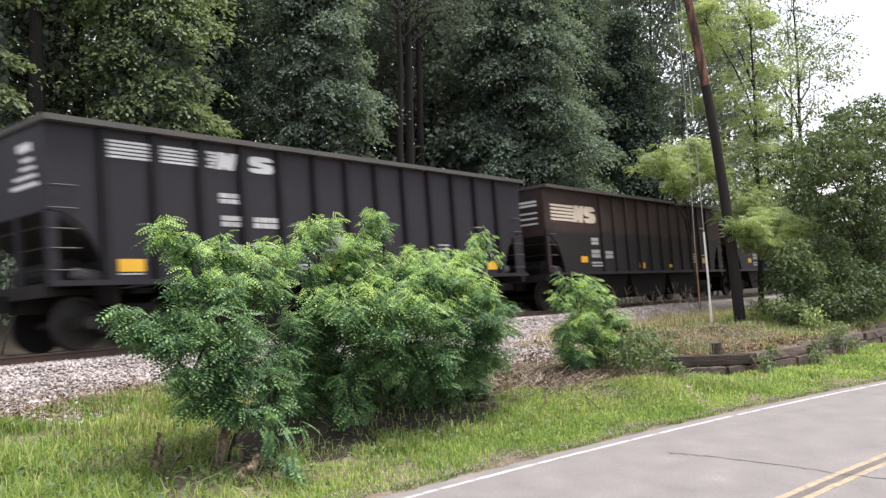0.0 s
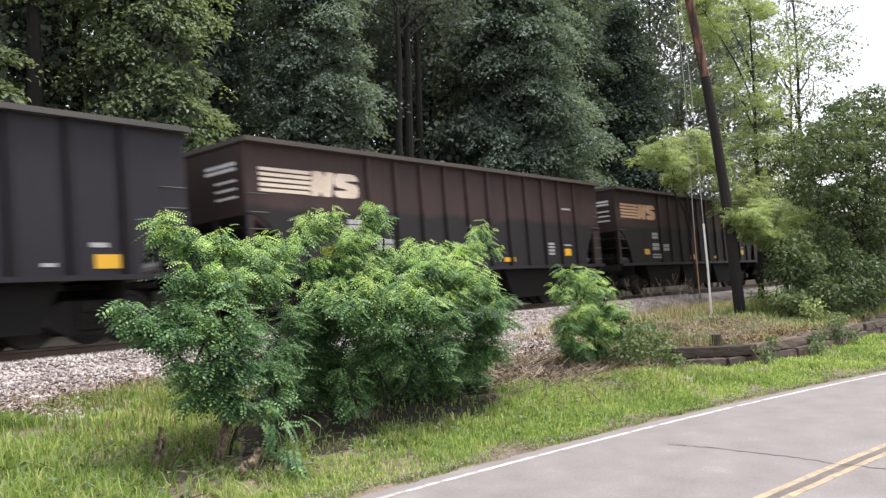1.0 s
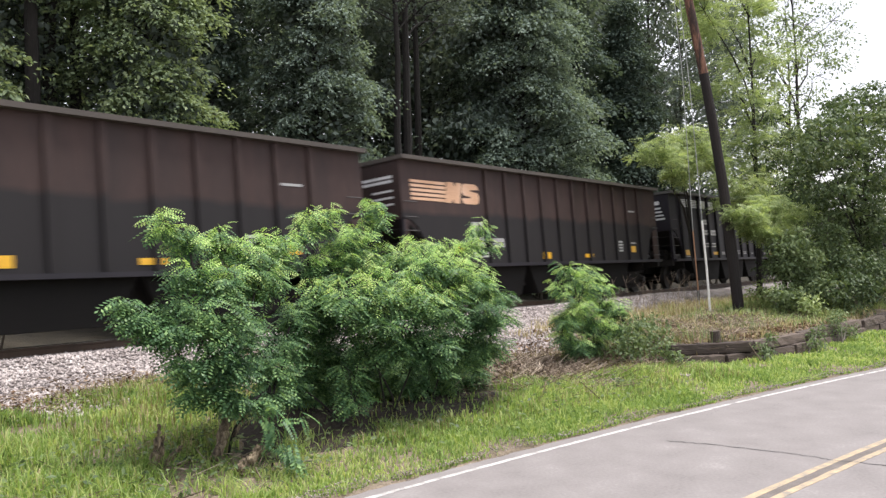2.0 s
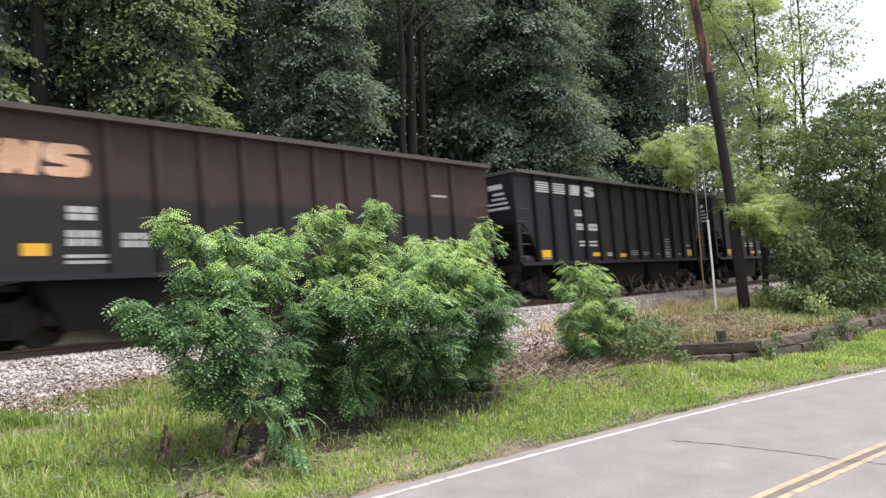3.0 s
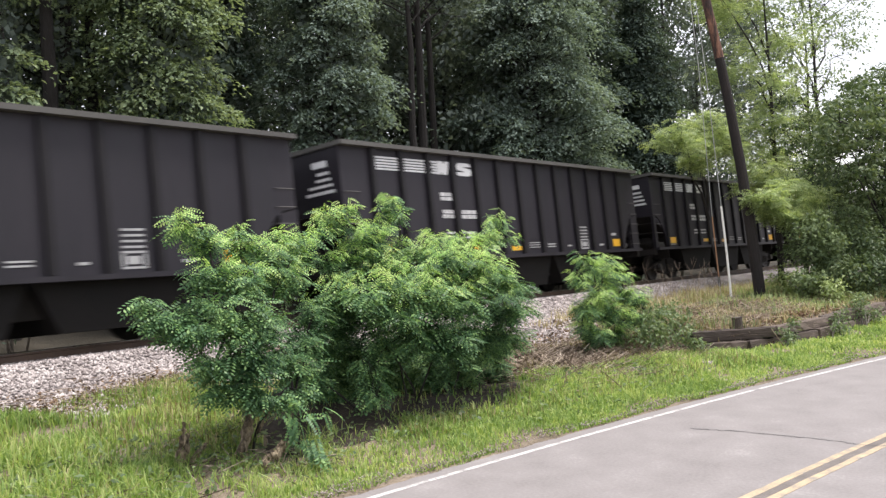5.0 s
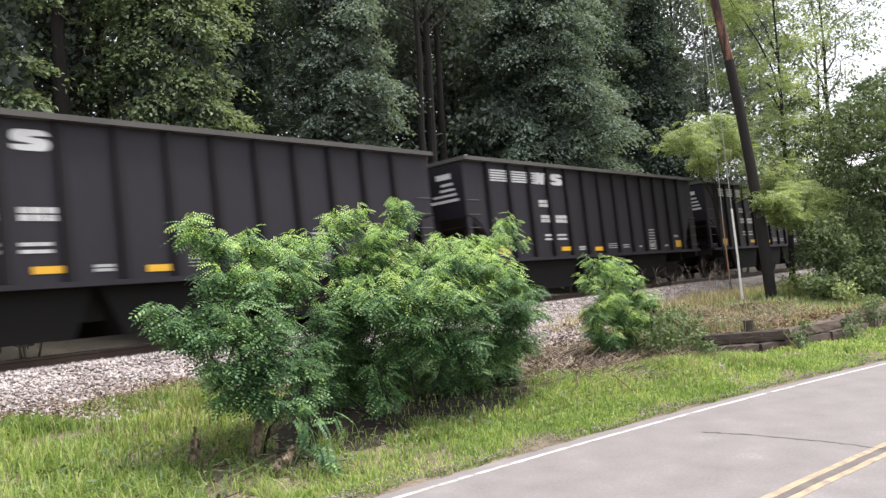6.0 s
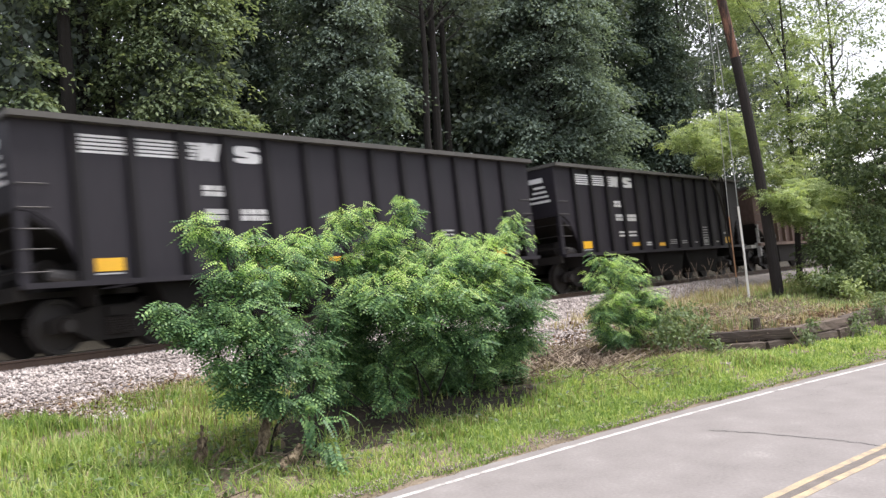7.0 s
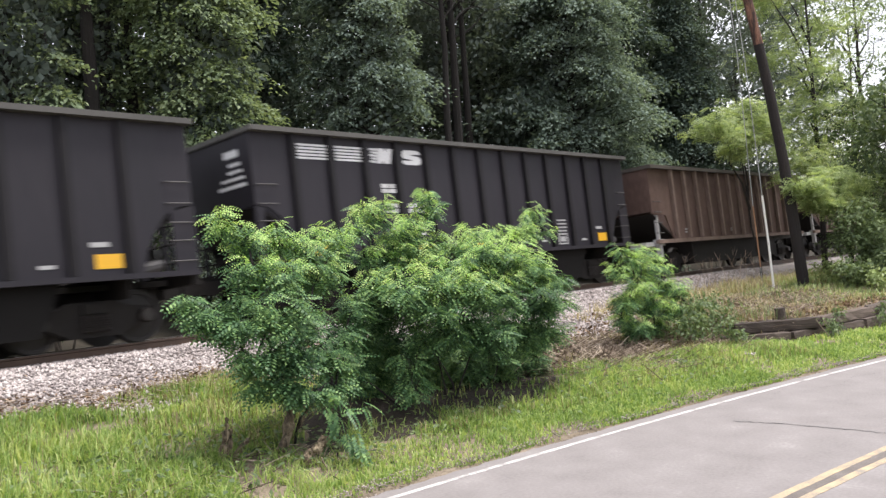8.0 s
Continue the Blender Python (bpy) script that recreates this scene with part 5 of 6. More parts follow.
LOCUST = [(31.79, 11.0, 11.52, 1.31), (35.79, 11.0, 10.94, 1.44), (32.17, 11.0, 9.15, 1.32), (36.26, 11.0, 8.59, 1.33), (33.24, 11.0, 7.05, 1.35), (37.6, 11.0, 6.76, 1.12), (31.75, 11.0, 5.15, 0.98), (29.46, 11.0, 11.43, 0.83), (34.38, 11.0, 5.08, 1.15), (39.13, 11.0, 5.61, 1.03), (32.5, 11.2, 13.5, 1.4), (34.8, 11.2, 12.9, 1.2)]
lobed_tree("locust_tree", "tall airy locust tree with pale green feathery leaves", (34.5, 11.0), 13.0, LOCUST, 91, "leaf_light", 0, (0.3, 0.5), 0.11, feather=True, count=12)
lobed_tree("locust_tree", "young locust leaning over the track, pale green", (29.5, 11.6), 6.2, [(25.24, 10.9, 5.9, 0.62), (27.41, 10.9, 6.3, 0.66), (26.82, 10.9, 5.3, 0.52), (28.7, 10.9, 6.0, 0.6)], 92, "leaf_light", 0, (0.25, 0.42), 0.035, feather=True, lean=(-1.5, 0))
lobed_tree("sapling", "slender sapling with a flat pale green spray", (29.2, 8.4), 3.4, [(25.09, 8.3, 3.67, 0.45), (27.26, 8.3, 3.9, 0.6), (29.72, 8.3, 3.9, 0.6), (26.07, 8.3, 3.3, 0.42), (28.69, 8.3, 3.4, 0.5)], 93, "leaf_light", 0, (0.25, 0.4), 0.04, feather=True, lean=(-0.8, 0))
BEHIND = [(33.6, 10.2, 6.7, 0.8), (36.0, 10.2, 7.2, 0.9), (38.6, 10.2, 6.8, 1.0), (35.0, 10.2, 5.3, 0.9), (39.2, 10.2, 5.2, 1.0), (41.5, 10.2, 7.9, 1.0), (33.0, 10.2, 4.6, 0.7), (37.2, 10.2, 3.7, 1.0), (35.4, 10.2, 2.6, 0.9)]
lobed_tree("roadside_tree", "airy green tree standing behind the utility pole", (36.8, 10.2), 7.5, BEHIND, 99, "leaf_deep", 240, (0.12, 0.22), 0.1, flat=0.35, count=13, spread=1.25)
THIN = [(44.0, 12.0, 15.6, 1.3), (47.5, 12.0, 15.0, 1.3), (50.5, 12.0, 14.4, 1.3), (45.2, 12.0, 12.6, 1.2), (49.0, 12.0, 12.4, 1.1), (42.5, 12.0, 13.0, 1.1), (43.2, 12.0, 10.4, 1.0), (46.5, 12.0, 10.6, 1.0), (40.8, 12.0, 11.6, 1.0), (44.5, 12.0, 8.6, 0.9), (53.0, 12.0, 16.4, 1.0), (45.5, 12.0, 17.4, 1.4)]
lobed_tree("thin_tree", "thin straight tree with sparse leaves against the sky", (44.6, 12.0), 18.0, THIN, 94, "leaf_olive", 60, (0.14, 0.26), 0.11, spread=1.1, count=20)
lobed_tree("thin_tree", "thin forked tree with sparse leaves", (43.6, 12.3), 15.0, [(42.0, 12.3, 12.0, 0.9), (44.0, 12.3, 14.5, 1.0), (42.6, 12.3, 9.6, 0.8)], 95, "leaf_olive", 55, (0.14, 0.26), 0.08, spread=1.0, lean=(1.0, 0))
DARK = [(27.3, 6.7, 5.9, 0.7), (29.2, 6.7, 6.3, 0.8), (31.4, 6.7, 6.9, 0.9), (34.6, 6.6, 7.7, 1.1), (28.0, 6.9, 4.9, 0.8), (30.5, 6.8, 5.3, 0.9), (33.0, 6.6, 5.9, 1.1), (36.0, 6.4, 5.6, 1.2), (31.6, 6.8, 4.0, 1.0), (34.2, 6.6, 4.1, 1.2), (33.6, 6.6, 2.2, 1.2), (37.5, 6.3, 7.6, 1.3), (38.5, 6.2, 4.5, 1.4)]
lobed_tree("roadside_tree", "dense dark green tree overhanging the road bank", (33.5, 6.7), 7.5, DARK, 96, "leaf_deep", 300, (0.12, 0.22), 0.14, flat=0.4, count=26, spread=1.15)
shrub("thicket", "dense mixed green thicket behind the timber wall", [(26.12, 7.4, 2.7, 0.7), (29.32, 7.4, 2.9, 0.9), (33.06, 7.4, 2.44, 1.04), (27.12, 7.4, 1.57, 0.9), (31.98, 7.4, 1.3, 1.1), (28.23, 7.2, 0.95, 0.7), (35.59, 7.4, 1.5, 1.1), (25.4, 7.3, 1.15, 0.5), (30.95, 7.4, 4.1, 0.8), (35.12, 7.4, 3.8, 0.9), (26.05, 7.4, 2.3, 0.7), (24.9, 7.4, 1.25, 0.4), (33.16, 7.4, 3.07, 1.0), (29.86, 7.4, 2.07, 0.9)], 97, "leaf_olive", (29.0, 7.4), 560, (0.08, 0.16), flat=0.6)
shrub("thicket", "dark green thicket hanging over the timber wall's far end", [(25.8, 6.3, 1.3, 0.55), (27.5, 6.0, 1.2, 0.75), (29.5, 5.8, 1.3, 0.85), (28.5, 6.2, 2.2, 0.85), (31.2, 5.6, 1.6, 1.0), (33.2, 5.4, 1.5, 1.1)], 77, "leaf_deep", (29.3, 6.3), 480, (0.09, 0.17), flat=0.6)
shrub("weed_shrub", "fresh green weeds at the foot of the pole", [(26.4, 8.3, 1.2, 0.5), (27.2, 7.9, 1.0, 0.5), (25.6, 7.0, 1.0, 0.42), (24.8, 6.5, 0.85, 0.35)], 98, "leaf_light", (26.2, 7.7), 520, (0.08, 0.14))
for x, y, r in ((78, 14, 0), (92, 20, 90), (104, 8, 200), (88, 5, 120), (70, 4.0, 40), (120, 15, 300), (58, 5.0, 150)):
    copy_thing(under, pose(x, y, float(ground_z(x, y)) - 0.2, 0, 0, r) @ Matrix.Identity(4)).scale = (2.2, 2.2, 1.6)

# ---------------------------------------------------------------- utility pole and its stays
pole = thing("utility_pole", "dark leaning wooden utility pole, stripped and reddish near the top", "utility pole", "", pose(25.3, 8.72, 0.6))
axis = Vector((-1.13, 0.84, 9.98))
bend = Vector((0.16, -0.1, 0.0))
spine = [axis * t + bend * math.sin(t * math.pi) for t in (0, 0.2, 0.4, 0.6, 0.74)]
part("shaft", Shape().tube([tuple(p) for p in spine], [0.175, 0.165, 0.155, 0.148, 0.143], 14), M["pole"], pole)
spine = [axis * t + bend * math.sin(min(t, 1) * math.pi) for t in (0.74, 0.85, 1.0, 1.2)]
part("stripped_shaft", Shape().tube([tuple(p) for p in spine], [0.142, 0.136, 0.13, 0.125], 14), M["pole_bare"], pole, "reddish stripped upper wood")
stay = thing("guy_wire", "galvanised stay wire with a white plastic guard", "guy wire", "", pose(24.74, 9.41, 0.7))
part("wire", Shape().tube([(0, 0, 0), (-0.19, 0.07, 2.85), (-0.46, 0.18, 6.8), (-0.72, 0.33, 9.9), (-0.95, 0.45, 12.0)], 0.012, 6), M["wire"], stay)
part("guard", Shape().tube([(0, 0, 0), (-0.07, 0.03, 1.4), (-0.19, 0.07, 2.83)], [0.036, 0.034, 0.032], 10), M["guard_white"], stay, "white plastic tube")
stay = thing("guy_wire", "galvanised stay wire with a faded orange guard", "guy wire", "", pose(25.05, 9.85, 0.75))
part("wire", Shape().tube([(0, 0, 0), (-0.17, 0.05, 2.3), (-0.42, 0.1, 7.2), (-0.6, 0.22, 9.9), (-0.8, 0.3, 12.2)], 0.011, 6), M["wire"], stay)
part("guard", Shape().tube([(-0.05, 0.01, 0.65), (-0.12, 0.03, 1.6), (-0.19, 0.05, 2.5)], [0.022, 0.021, 0.02], 8), M["guard_rust"], stay, "faded orange tube")

# ---------------------------------------------------------------- timber wall
wall_thing = tagged(new("retaining_wall"), "low retaining wall of weathered railway timbers", "retaining wall", "", "structure")
wall_path = [Vector((x, y, 0)) for x, y in zip(WALL_X[1:], WALL_Y[1:])]
rnd = random.Random(4)


def along(path, d):
    for a, b in zip(path, path[1:]):
        n = (b - a).length
        if d <= n:
            return a + (b - a) * (d / n)
        d -= n
    return path[-1]




def rough_timber(seed):
    """A squared railway timber with worn, gouged edges and checked faces."""
    r = random.Random(seed)
    rows, profile = [], [(-0.12, -0.1), (-0.1, -0.118), (0.1, -0.118), (0.12, -0.1), (0.12, 0.1), (0.1, 0.118), (-0.1, 0.118), (-0.12, 0.1), (-0.126, 0.0)]
    for i in range(13):
        u = -0.5 + i / 12
        wear = 0.93 if i in (0, 12) else 1.0
        rows += [(u + r.uniform(-0.008, 0.008), (a + r.gauss(0, 0.006)) * wear, (b + r.gauss(0, 0.007) - (0.02 if r.random() < 0.12 and b > 0.05 else 0)) * wear) for a, b in profile]
    k = len(profile)
    faces = [(k * i + j, k * i + k + j, k * i + k + (j + 1) % k, k * i + (j + 1) % k) for i in range(12) for j in range(k)]
    return Shape().add(rows, faces + [tuple(range(k)), tuple(reversed(range(12 * k, 13 * k)))]).mesh("timber", M["timber"])


timber_meshes = [rough_timber(s) for s in range(6)]
for course in range(2):
    d = (0.0, 0.3)[course]
    while d < 15.5:
        span = (1.5, 2.1)[course] if d < 0.5 else rnd.uniform(2.1, 2.5)
        a, b = along(wall_path, d), along(wall_path, d + span)
        mid = (a + b) / 2
        yaw = math.degrees(math.atan2(b.y - a.y, b.x - a.x))
        z = 0.165 + 0.24 * course + rnd.uniform(-0.02, 0.02)
        ob = part("timber", rnd.choice(timber_meshes), None, wall_thing, "", pose(mid.x, mid.y + 0.05 * course + rnd.uniform(-0.03, 0.03), z, rnd.uniform(-6, 6), rnd.uniform(-0.9, 0.9), yaw + rnd.uniform(-1.5, 1.5)))
        ob.scale = ((b - a).length - 0.06, rnd.uniform(0.9, 1.1), rnd.uniform(0.9, 1.02))
        d += span
stump = thing("tree_stump", "short sawn wooden post standing at the wall's end", "stump", "", pose(18.0, 6.75, 0.45))
part("post", Shape().tube([(0, 0, -0.2), (0.01, 0, 0.12), (0, 0.01, 0.3)], [0.12, 0.115, 0.11], 10), M["timber"], stump)
pole_stick = thing("stick", "thin pale stick leaning against the timber wall", "stick", "", pose(18.0, 5.72, 0.03))
part("wood", Shape().tube([(0, 0, 0), (-0.16, 0.1, 0.26), (-0.3, 0.2, 0.5)], [0.014, 0.013, 0.009], 6), M["litter"], pole_stick)
branch = thing("dead_branch", "crooked dark dead branch sticking out of the bank", "branch", "", pose(17.6, 8.6, 0.6))
part("wood", Shape().tube([(0, 0, 0), (-0.15, 0.02, 0.28), (-0.3, 0.0, 0.36), (-0.36, 0, 0.5)], [0.07, 0.06, 0.045, 0.03], 7), M["bark"], branch)

# ---------------------------------------------------------------- dead wood under the bush
LOG = random.Random(14)


def dead_log(label, at, limbs):
    ob = thing("dead_log", label, "log", "", pose(*at))
    ob.scale = (1.0, 1.0, 1.2)
    for path, r0, r1 in limbs:
        n = len(path)
        fine = []
        for a, b in zip(path, path[1:]):
            fine += [tuple(a[i] + (b[i] - a[i]) * t + LOG.uniform(-0.008, 0.008) for i in range(3)) for t in (0, 0.25, 0.5, 0.75)]
        fine.append(path[-1])
        m = len(fine)
        limb = part("limb", Shape().tube(fine, [(r0 + (r1 - r0) * i / (m - 1)) * LOG.uniform(0.75, 1.2) for i in range(m)], 9), M["dead_wood"], ob)
        for v in limb.data.vertices:
            v.co += Vector((LOG.gauss(0, 0.008), LOG.gauss(0, 0.008), LOG.gauss(0, 0.006)))
        for poly in limb.data.polygons:
            poly.use_smooth = False


dead_log("forked grey dead stump in the grass", (4.95, 8.0, 0.22), [([(0, 0, -0.06), (0.05, 0.03, 0.16), (0.15, 0.08, 0.4)], 0.055, 0.03), ([(0.08, 0.02, -0.05), (0.14, 0.06, 0.13), (0.22, 0.12, 0.28)], 0.042, 0.022), ([(0.1, 0, 0.0), (0.28, 0.05, 0.1), (0.42, 0.1, 0.16)], 0.035, 0.018)])
dead_log("leaning grey dead log at the bush's foot", (5.75, 7.95, 0.22), [([(-0.08, -0.05, 0.0), (0.1, 0.05, 0.15), (0.24, 0.15, 0.34), (0.34, 0.2, 0.55)], 0.06, 0.05), ([(0.3, 0.1, 0.15), (0.45, 0.12, 0.3), (0.6, 0.14, 0.52)], 0.02, 0.012)])
dead_log("short rotten log lying in the grass", (5.7, 7.35, 0.26), [([(-0.15, -0.05, -0.03), (-0.03, 0.02, 0.02), (0.1, 0.0, 0.03), (0.2, 0.07, 0.085), (0.32, 0.08, 0.08)], 0.05, 0.026), ([(0.08, 0.0, 0.03), (0.14, -0.06, 0.09), (0.2, -0.07, 0.12)], 0.02, 0.01)])


# ---------------------------------------------------------------- grass, weeds and litter
def grass_patch(n, x0, x1, y_lo, y_hi, tall, seed, wide=0.011, keep=None):
    g = np.random.default_rng(seed)
    x = g.uniform(x0, x1, n)
    lo, hi = y_lo(x), y_hi(x)
    y = lo + (hi - lo) * g.uniform(0, 1, n)
    clump = np.sin(x * 2.1 + 1.3 * np.sin(y * 1.7)) * np.sin(y * 2.4 + np.sin(x * 1.1)) + g.normal(size=n) * 0.5
    ok = clump > -0.42
    if keep is not None:
        ok &= g.uniform(0, 1, n) < keep(x, y)
    x, y, clump = x[ok], y[ok], clump[ok]
    n = len(x)
    h = tall(x, y) * g.uniform(0.45, 1.15, n) * (1 + 0.2 * clump)
    base = np.stack([x, y, ground_z(x, y) - 0.01], 1)
    a = g.uniform(0, 6.283, n)
    out = np.stack([np.cos(a), np.sin(a), np.zeros(n)], 1)
    side = np.stack([-np.sin(a), np.cos(a), np.zeros(n)], 1) * (wide * g.uniform(0.6, 1.4, n))[:, None]
    bend = g.uniform(0.1, 0.75, n)[:, None]
    up = np.array([0, 0, 1.0])
    h = h[:, None]
    mid = base + up * h * 0.6 + out * h * bend * 0.3
    tip = base + up * h * (1 - 0.35 * bend) + out * h * bend
    v = np.stack([base - side, base + side, mid + side * 0.75, mid - side * 0.75, tip], 1)
    k = 5 * np.arange(n)[:, None]
    f = np.concatenate([k + np.array([[0, 1, 2]]), k + np.array([[0, 2, 3]]), k + np.array([[3, 2, 4]])])
    return v.reshape(-1, 3), f


def stuff(name, arrays, material, label, category):
    return tagged(new(name, raw_mesh(name, *arrays, M[material])), label, category, "", "stuff")


TUFTS = []
verge = lambda x: edge_y(x) + 0.3 + 0.06 * np.sin(x * 2.3) + 0.04 * np.sin(x * 5.9)
left_top = lambda x: toe_y(x) + 0.15 - 0.75 * (1 - smooth(4.2, 5.6, x))
wall_foot = lambda x: np.where(x < 16.8, np.minimum(8.3, edge_y(x) + 3.2), wall_y(x) - 0.1)
open_ground = lambda x, y: 1 - 0.96 * smooth(5.7, 6.3, x - 1.0 * np.clip(y - 8.1, 0, 2)) * (1 - smooth(11.2, 12.0, x)) * smooth(7.15, 7.6, y) * (1 - smooth(10.2, 11.0, y)) - 0.62 * smooth(4.4, 4.9, x) * (1 - smooth(7.2, 7.8, x)) * smooth(6.75, 7.0, y) * (1 - smooth(8.0, 8.4, y)) - 0.8 * smooth(0.1, 0.7, np.sin(x * 1.7 + 2) * np.sin(y * 2.3)) * (x < 6) - 0.5 * smooth(0.35, 0.8, np.sin(x * 3.1) * np.sin(y * 3.7 + 1)) * (x < 7)
short = lambda x, y: 0.05 + (0.15 - 0.09 * smooth(4.5, 5.2, x) * smooth(6.5, 7.0, y)) * smooth(0.3, 2.2, y - edge_y(x))
stuff("grass", grass_patch(92000, 1.5, 9.0, verge, left_top, lambda x, y: short(x, y) * 1.3, 1, 0.008, keep=open_ground), "grass", "tall bright green grass on the verge", "grass")
stuff("grass", grass_patch(46000, 9.0, 17.0, verge, lambda x: edge_y(x) + 3.0, lambda x, y: 0.06 + 0.13 * smooth(0.3, 2.2, y - edge_y(x)), 2, keep=open_ground), "grass", "short bright green grass along the road", "grass")
stuff("grass", grass_patch(36000, 17.0, 34.0, verge, wall_foot, lambda x, y: 0.07 + 0.06 * smooth(0.3, 2.2, y - edge_y(x)), 3, 0.016), "grass", "short bright green grass below the timber wall", "grass")
stuff("dry_grass", grass_patch(15000, 2.0, 16.0, lambda x: verge(x) + 0.9, left_top, lambda x, y: 0.1 + 0.16 * smooth(0.3, 2.2, y - edge_y(x)), 4, 0.006, open_ground), "dry_grass", "dry straw-coloured stalks in the grass", "grass")
stuff("bank_grass", grass_patch(15000, 16.4, 30.0, lambda x: wall_y(x) + 0.15, lambda x: 11.4 + 0 * x, lambda x, y: 0.2 + 0 * x, 5, 0.01), "straw", "tall dry grass behind the timber wall", "grass")
stuff("bank_weeds", grass_patch(7000, 20.5, 32.0, lambda x: wall_y(x) + 0.5, lambda x: 11.0 + 0 * x, lambda x, y: 0.08 + 0.26 * smooth(20, 26, x), 6, 0.014), "leaf_light", "green weeds on the bank behind the wall", "weeds")

# Rank tufts that stand above the shorter grass
g = np.random.default_rng(29)
for _ in range(70):
    x, y = g.uniform(1.8, 13.5), 0.0
    y = float(edge_y(x)) + 0.7 + g.uniform(0, 1) * (3.2 if x < 5 else 1.5)
    n = int(g.integers(60, 130))
    r = g.uniform(0.08, 0.2)
    h = g.uniform(0.14, 0.32) if x < 5.5 else g.uniform(0.1, 0.18)
    base = np.stack([x + g.normal(size=n) * r, y + g.normal(size=n) * r, np.zeros(n)], 1)
    base[:, 2] = ground_z(base[:, 0], base[:, 1])
    way = unit(np.stack([g.normal(size=n) * 0.4, g.normal(size=n) * 0.4, np.ones(n)], 1))
    TUFTS.append((base, way, h * g.uniform(0.5, 1.1, n)))
base, way, h = (np.concatenate(q) for q in zip(*TUFTS))
n = len(base)
across = unit(np.cross(way, g.normal(size=(n, 3)))) * 0.006
droop = np.stack([way[:, 0], way[:, 1], np.zeros(n)], 1)
v = np.stack([base - across, base + across, base + way * h[:, None] * 0.65 + across * 0.8, base + way * h[:, None] * 0.65 - across * 0.8, base + way * h[:, None] * 0.95 + droop * h[:, None] * 0.6], 1)
k = 5 * np.arange(n)[:, None]
stuff("grass_tufts", (v.reshape(-1, 3), np.concatenate([k + np.array([[0, 1, 2]]), k + np.array([[0, 2, 3]]), k + np.array([[3, 2, 4]])])), "grass", "rank bright green tufts in the grass", "grass")

# Broad weeds low in the verge
g = np.random.default_rng(17)
n = 1500
x = np.where(g.uniform(0, 1, n) < 0.6, g.uniform(3.0, 6.5, n), g.uniform(6.5, 14.0, n))
y = edge_y(x) + 0.8 + g.uniform(0, 1, n) ** 0.8 * 2.2
c = np.stack([x, y, ground_z(x, y) + g.uniform(0.02, 0.2, n)], 1)
stuff("low_weeds", blade_leaves(c, unit(g.normal(size=(n, 3)) * np.array([1, 1, 0.3])), unit(g.normal(size=(n, 3)) * 0.4 + np.array([0, 0, 1])), g.uniform(0.05, 0.13, n), g.uniform(0.03, 0.06, n)), "leaf_olive", "low broad-leaved weeds in the verge", "weeds")


def sticks(n, place, length, thick, seed, rise):
    g = np.random.default_rng(seed)
    x, y = place(g, n)
    a = g.uniform(0, 6.283, n)
    el = np.abs(g.normal(size=n)) * rise
    d = np.stack([np.cos(a) * np.cos(el), np.sin(a) * np.cos(el), np.sin(el)], 1) * g.uniform(*length, n)[:, None]
    p = np.stack([x, y, ground_z(x, y) + g.uniform(0.0, 0.09, n)], 1)
    t = g.uniform(*thick, n)[:, None]
    u = unit(np.cross(d, np.array([0.1, 0.2, 1.0]))) * t
    w = unit(np.cross(d, u)) * t
    v = np.stack([p + u, p - u * 0.5 + w * 0.87, p - u * 0.5 - w * 0.87, p + d + u * 0.6, p + d + (-u * 0.5 + w * 0.87) * 0.6, p + d + (-u * 0.5 - w * 0.87) * 0.6], 1)
    k = 6 * np.arange(n)[:, None]
    f = np.concatenate([k + np.array([q]) for q in ((0, 1, 4, 3), (1, 2, 5, 4), (2, 0, 3, 5))])
    return v.reshape(-1, 3), f


stuff("stick_litter", sticks(2600, lambda g, n: (g.normal(13.2, 0.8, n), g.normal(8.5, 0.6, n)), (0.12, 0.55), (0.005, 0.015), 31, 0.3), "litter", "heap of dry broken sticks on the bank", "dry sticks")
stuff("stick_litter", sticks(7000, lambda g, n: (g.uniform(11.5, 26, n), 6.6 + g.uniform(0, 1, n) * 3.2), (0.1, 0.45), (0.003, 0.009), 32, 0.2), "litter", "dry sticks and straw on the bank", "dry sticks")
stuff("stick_litter", sticks(160, lambda g, n: (g.uniform(3.5, 6.3, n), 7.0 + g.uniform(0, 1, n) * 2.0), (0.1, 0.4), (0.003, 0.01), 33, 0.25), "litter", "dry sticks in the grass under the bush", "dry sticks")

# Fallen brown leaves on the bank and over the wall's top
g = np.random.default_rng(41)
n = 13000
x = g.uniform(11.8, 25.5, n)
y = np.where(x < 16.8, 7.2 + g.uniform(0, 1, n) * 3.4, wall_y(x) + 0.02 + g.uniform(0, 1, n) ** 1.3 * 3.4)
c = np.stack([x, y, ground_z(x, y) + g.uniform(0.0, 0.07, n)], 1)
stuff("fallen_leaves", blade_leaves(c, unit(g.normal(size=(n, 3)) * np.array([1, 1, 0.5])), unit(g.normal(size=(n, 3)) * 0.7 + np.array([0, 0, 1])), g.uniform(0.05, 0.13, n), g.uniform(0.03, 0.07, n)), "dead_leaf", "dry brown fallen leaves on the bank", "leaf litter")

# Seeded grass heads and green sprigs among the straw
stuff("bank_weeds", grass_patch(3600, 16.9, 26.0, lambda x: wall_y(x) + 0.3, lambda x: 10.6 + 0 * x, lambda x, y: 0.16 + 0.3 * np.clip(np.sin(x * 2.2) * np.sin(y * 1.9 + 1), 0, 1), 7, 0.009), "leaf_olive", "green sprigs among the dry bank grass", "weeds")

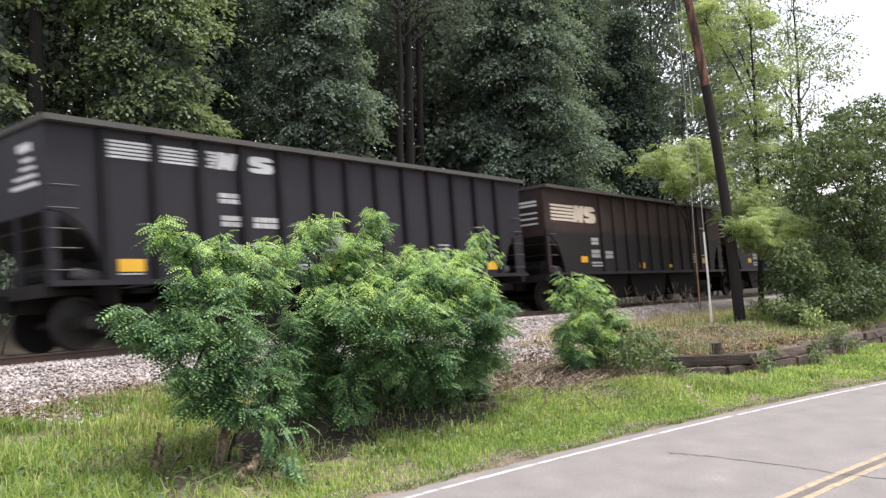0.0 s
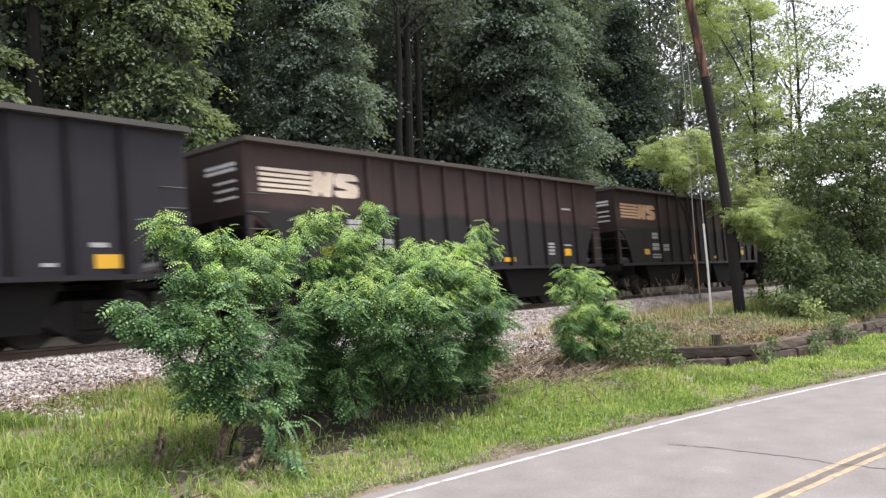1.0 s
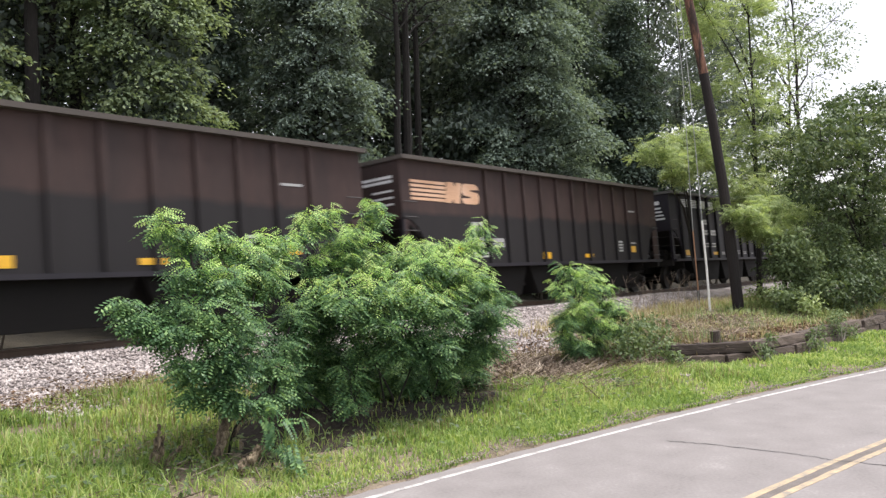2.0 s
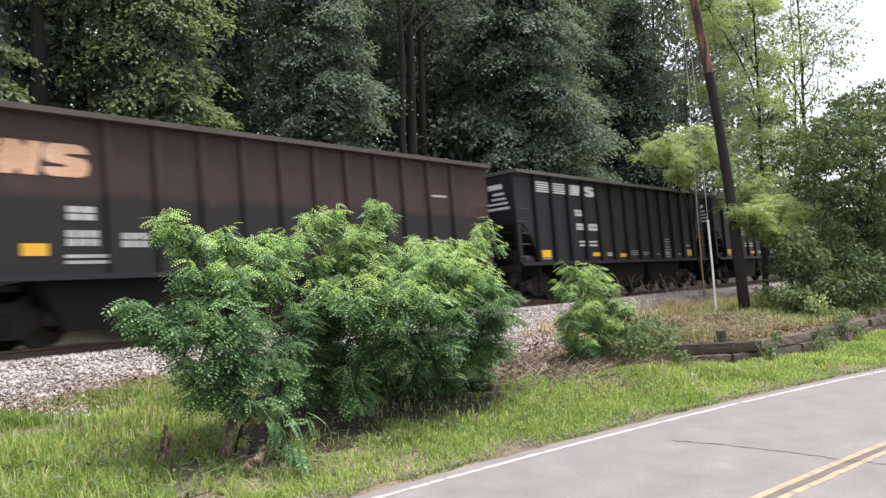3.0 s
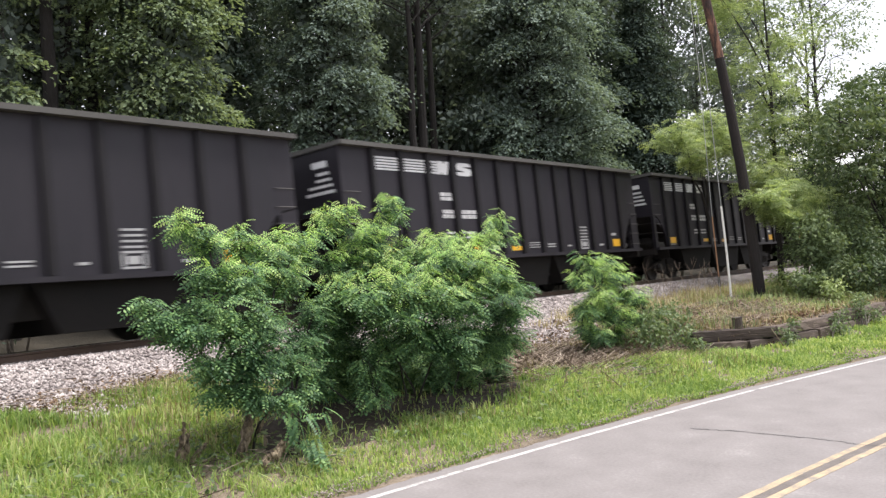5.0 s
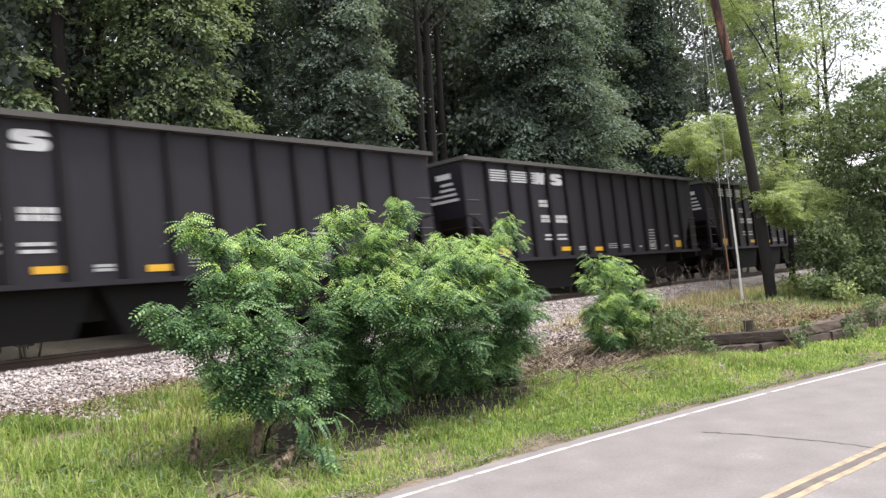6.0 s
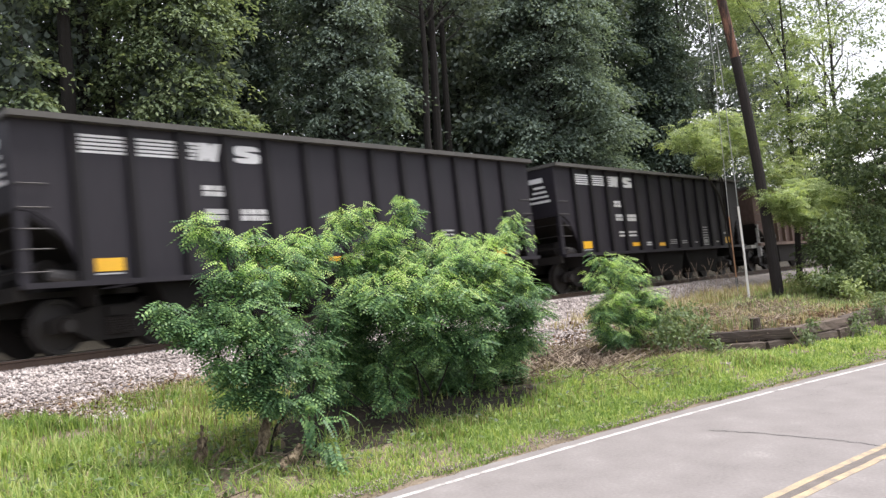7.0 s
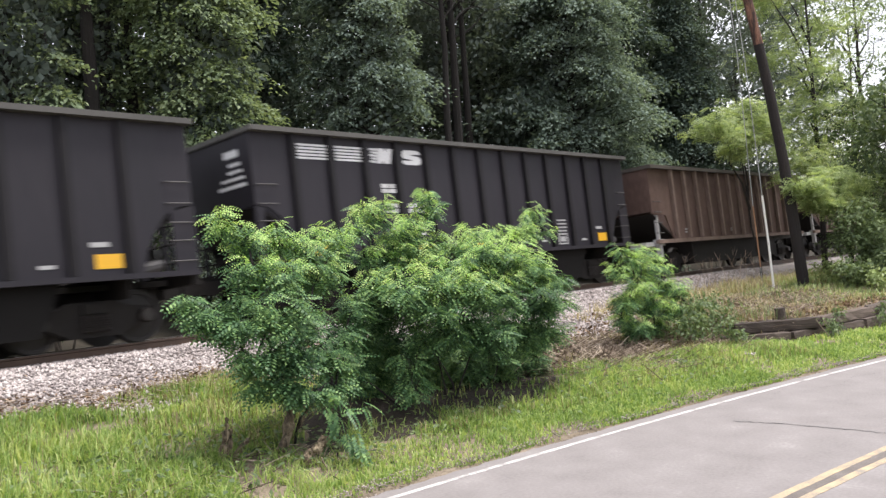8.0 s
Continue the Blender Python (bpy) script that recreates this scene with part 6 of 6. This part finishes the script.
stuff("bank_grass", grass_patch(5200, 17.5, 31.0, lambda x: 9.6 + 0 * x, lambda x: 11.3 + 0 * x, lambda x, y: 0.42 + 0 * x, 8, 0.008), "straw", "tall dry grass along the ballast's edge", "grass")

# Dirt, twigs and dry leaves washed down to the foot of the ballast
stuff("stick_litter", sticks(2200, lambda g, n: (lambda x: (x, toe_y(x) + g.normal(0.1, 0.3, n)))(g.uniform(1.8, 12.5, n)), (0.06, 0.3), (0.003, 0.008), 34, 0.15), "litter", "dry twigs along the foot of the ballast", "dry sticks")
g = np.random.default_rng(42)
n = 5200
x = g.uniform(1.8, 12.5, n)
y = toe_y(x) + g.normal(0.1, 0.3, n)
c = np.stack([x, y, ballast_z(x, y) + g.uniform(0.02, 0.07, n)], 1)
stuff("fallen_leaves", blade_leaves(c, unit(g.normal(size=(n, 3)) * np.array([1, 1, 0.4])), unit(g.normal(size=(n, 3)) * 0.6 + np.array([0, 0, 1])), g.uniform(0.04, 0.1, n), g.uniform(0.025, 0.05, n)), "dead_leaf", "dry brown leaves along the foot of the ballast", "leaf litter")

# Tall bare stalks beside the stay wires
g = np.random.default_rng(55)
for k in range(26):
    x, y = g.uniform(18.5, 26.0), g.uniform(9.2, 10.8)
    z = float(ground_z(x, y))
    stalk = thing("dry_stalk", "tall thin dry weed stalk on the bank", "weed", "dry stalks", pose(x, y, z))
    h = g.uniform(0.6, 1.5)
    tip = (g.normal() * 0.3, g.normal() * 0.3, h)
    part("stem", Shape().tube([(0, 0, -0.05), (tip[0] * 0.4, tip[1] * 0.4, h * 0.55), tip], [0.007, 0.005, 0.003], 5), M["litter"], stalk)
    for _ in range(3):
        q = g.uniform(0.5, 0.9)
        a = (tip[0] * q * 0.8, tip[1] * q * 0.8, h * q)
        part("twig", Shape().tube([a, (a[0] + g.normal() * 0.12, a[1] + g.normal() * 0.12, a[2] + 0.2)], [0.003, 0.0015], 4), M["litter"], stalk)


# ---------------------------------------------------------------- what moves
def motions():
    """The train rolls past at an even speed, and its wheels turn with it."""
    steps = [k / 10 for k in range(81)]
    for car, start in TRAIN:
        walk(car, [(t, pose(start - SPEED * t, TRACK_Y, RAIL_Z, -CANT)) for t in steps])
    turn = math.degrees(SPEED / 0.457)
    for w in WHEELS:
        x, y, z = w.location
        walk(w, [(k / 30, pose(x, y, z, 0, -turn * k / 30)) for k in range(241)])


motions()
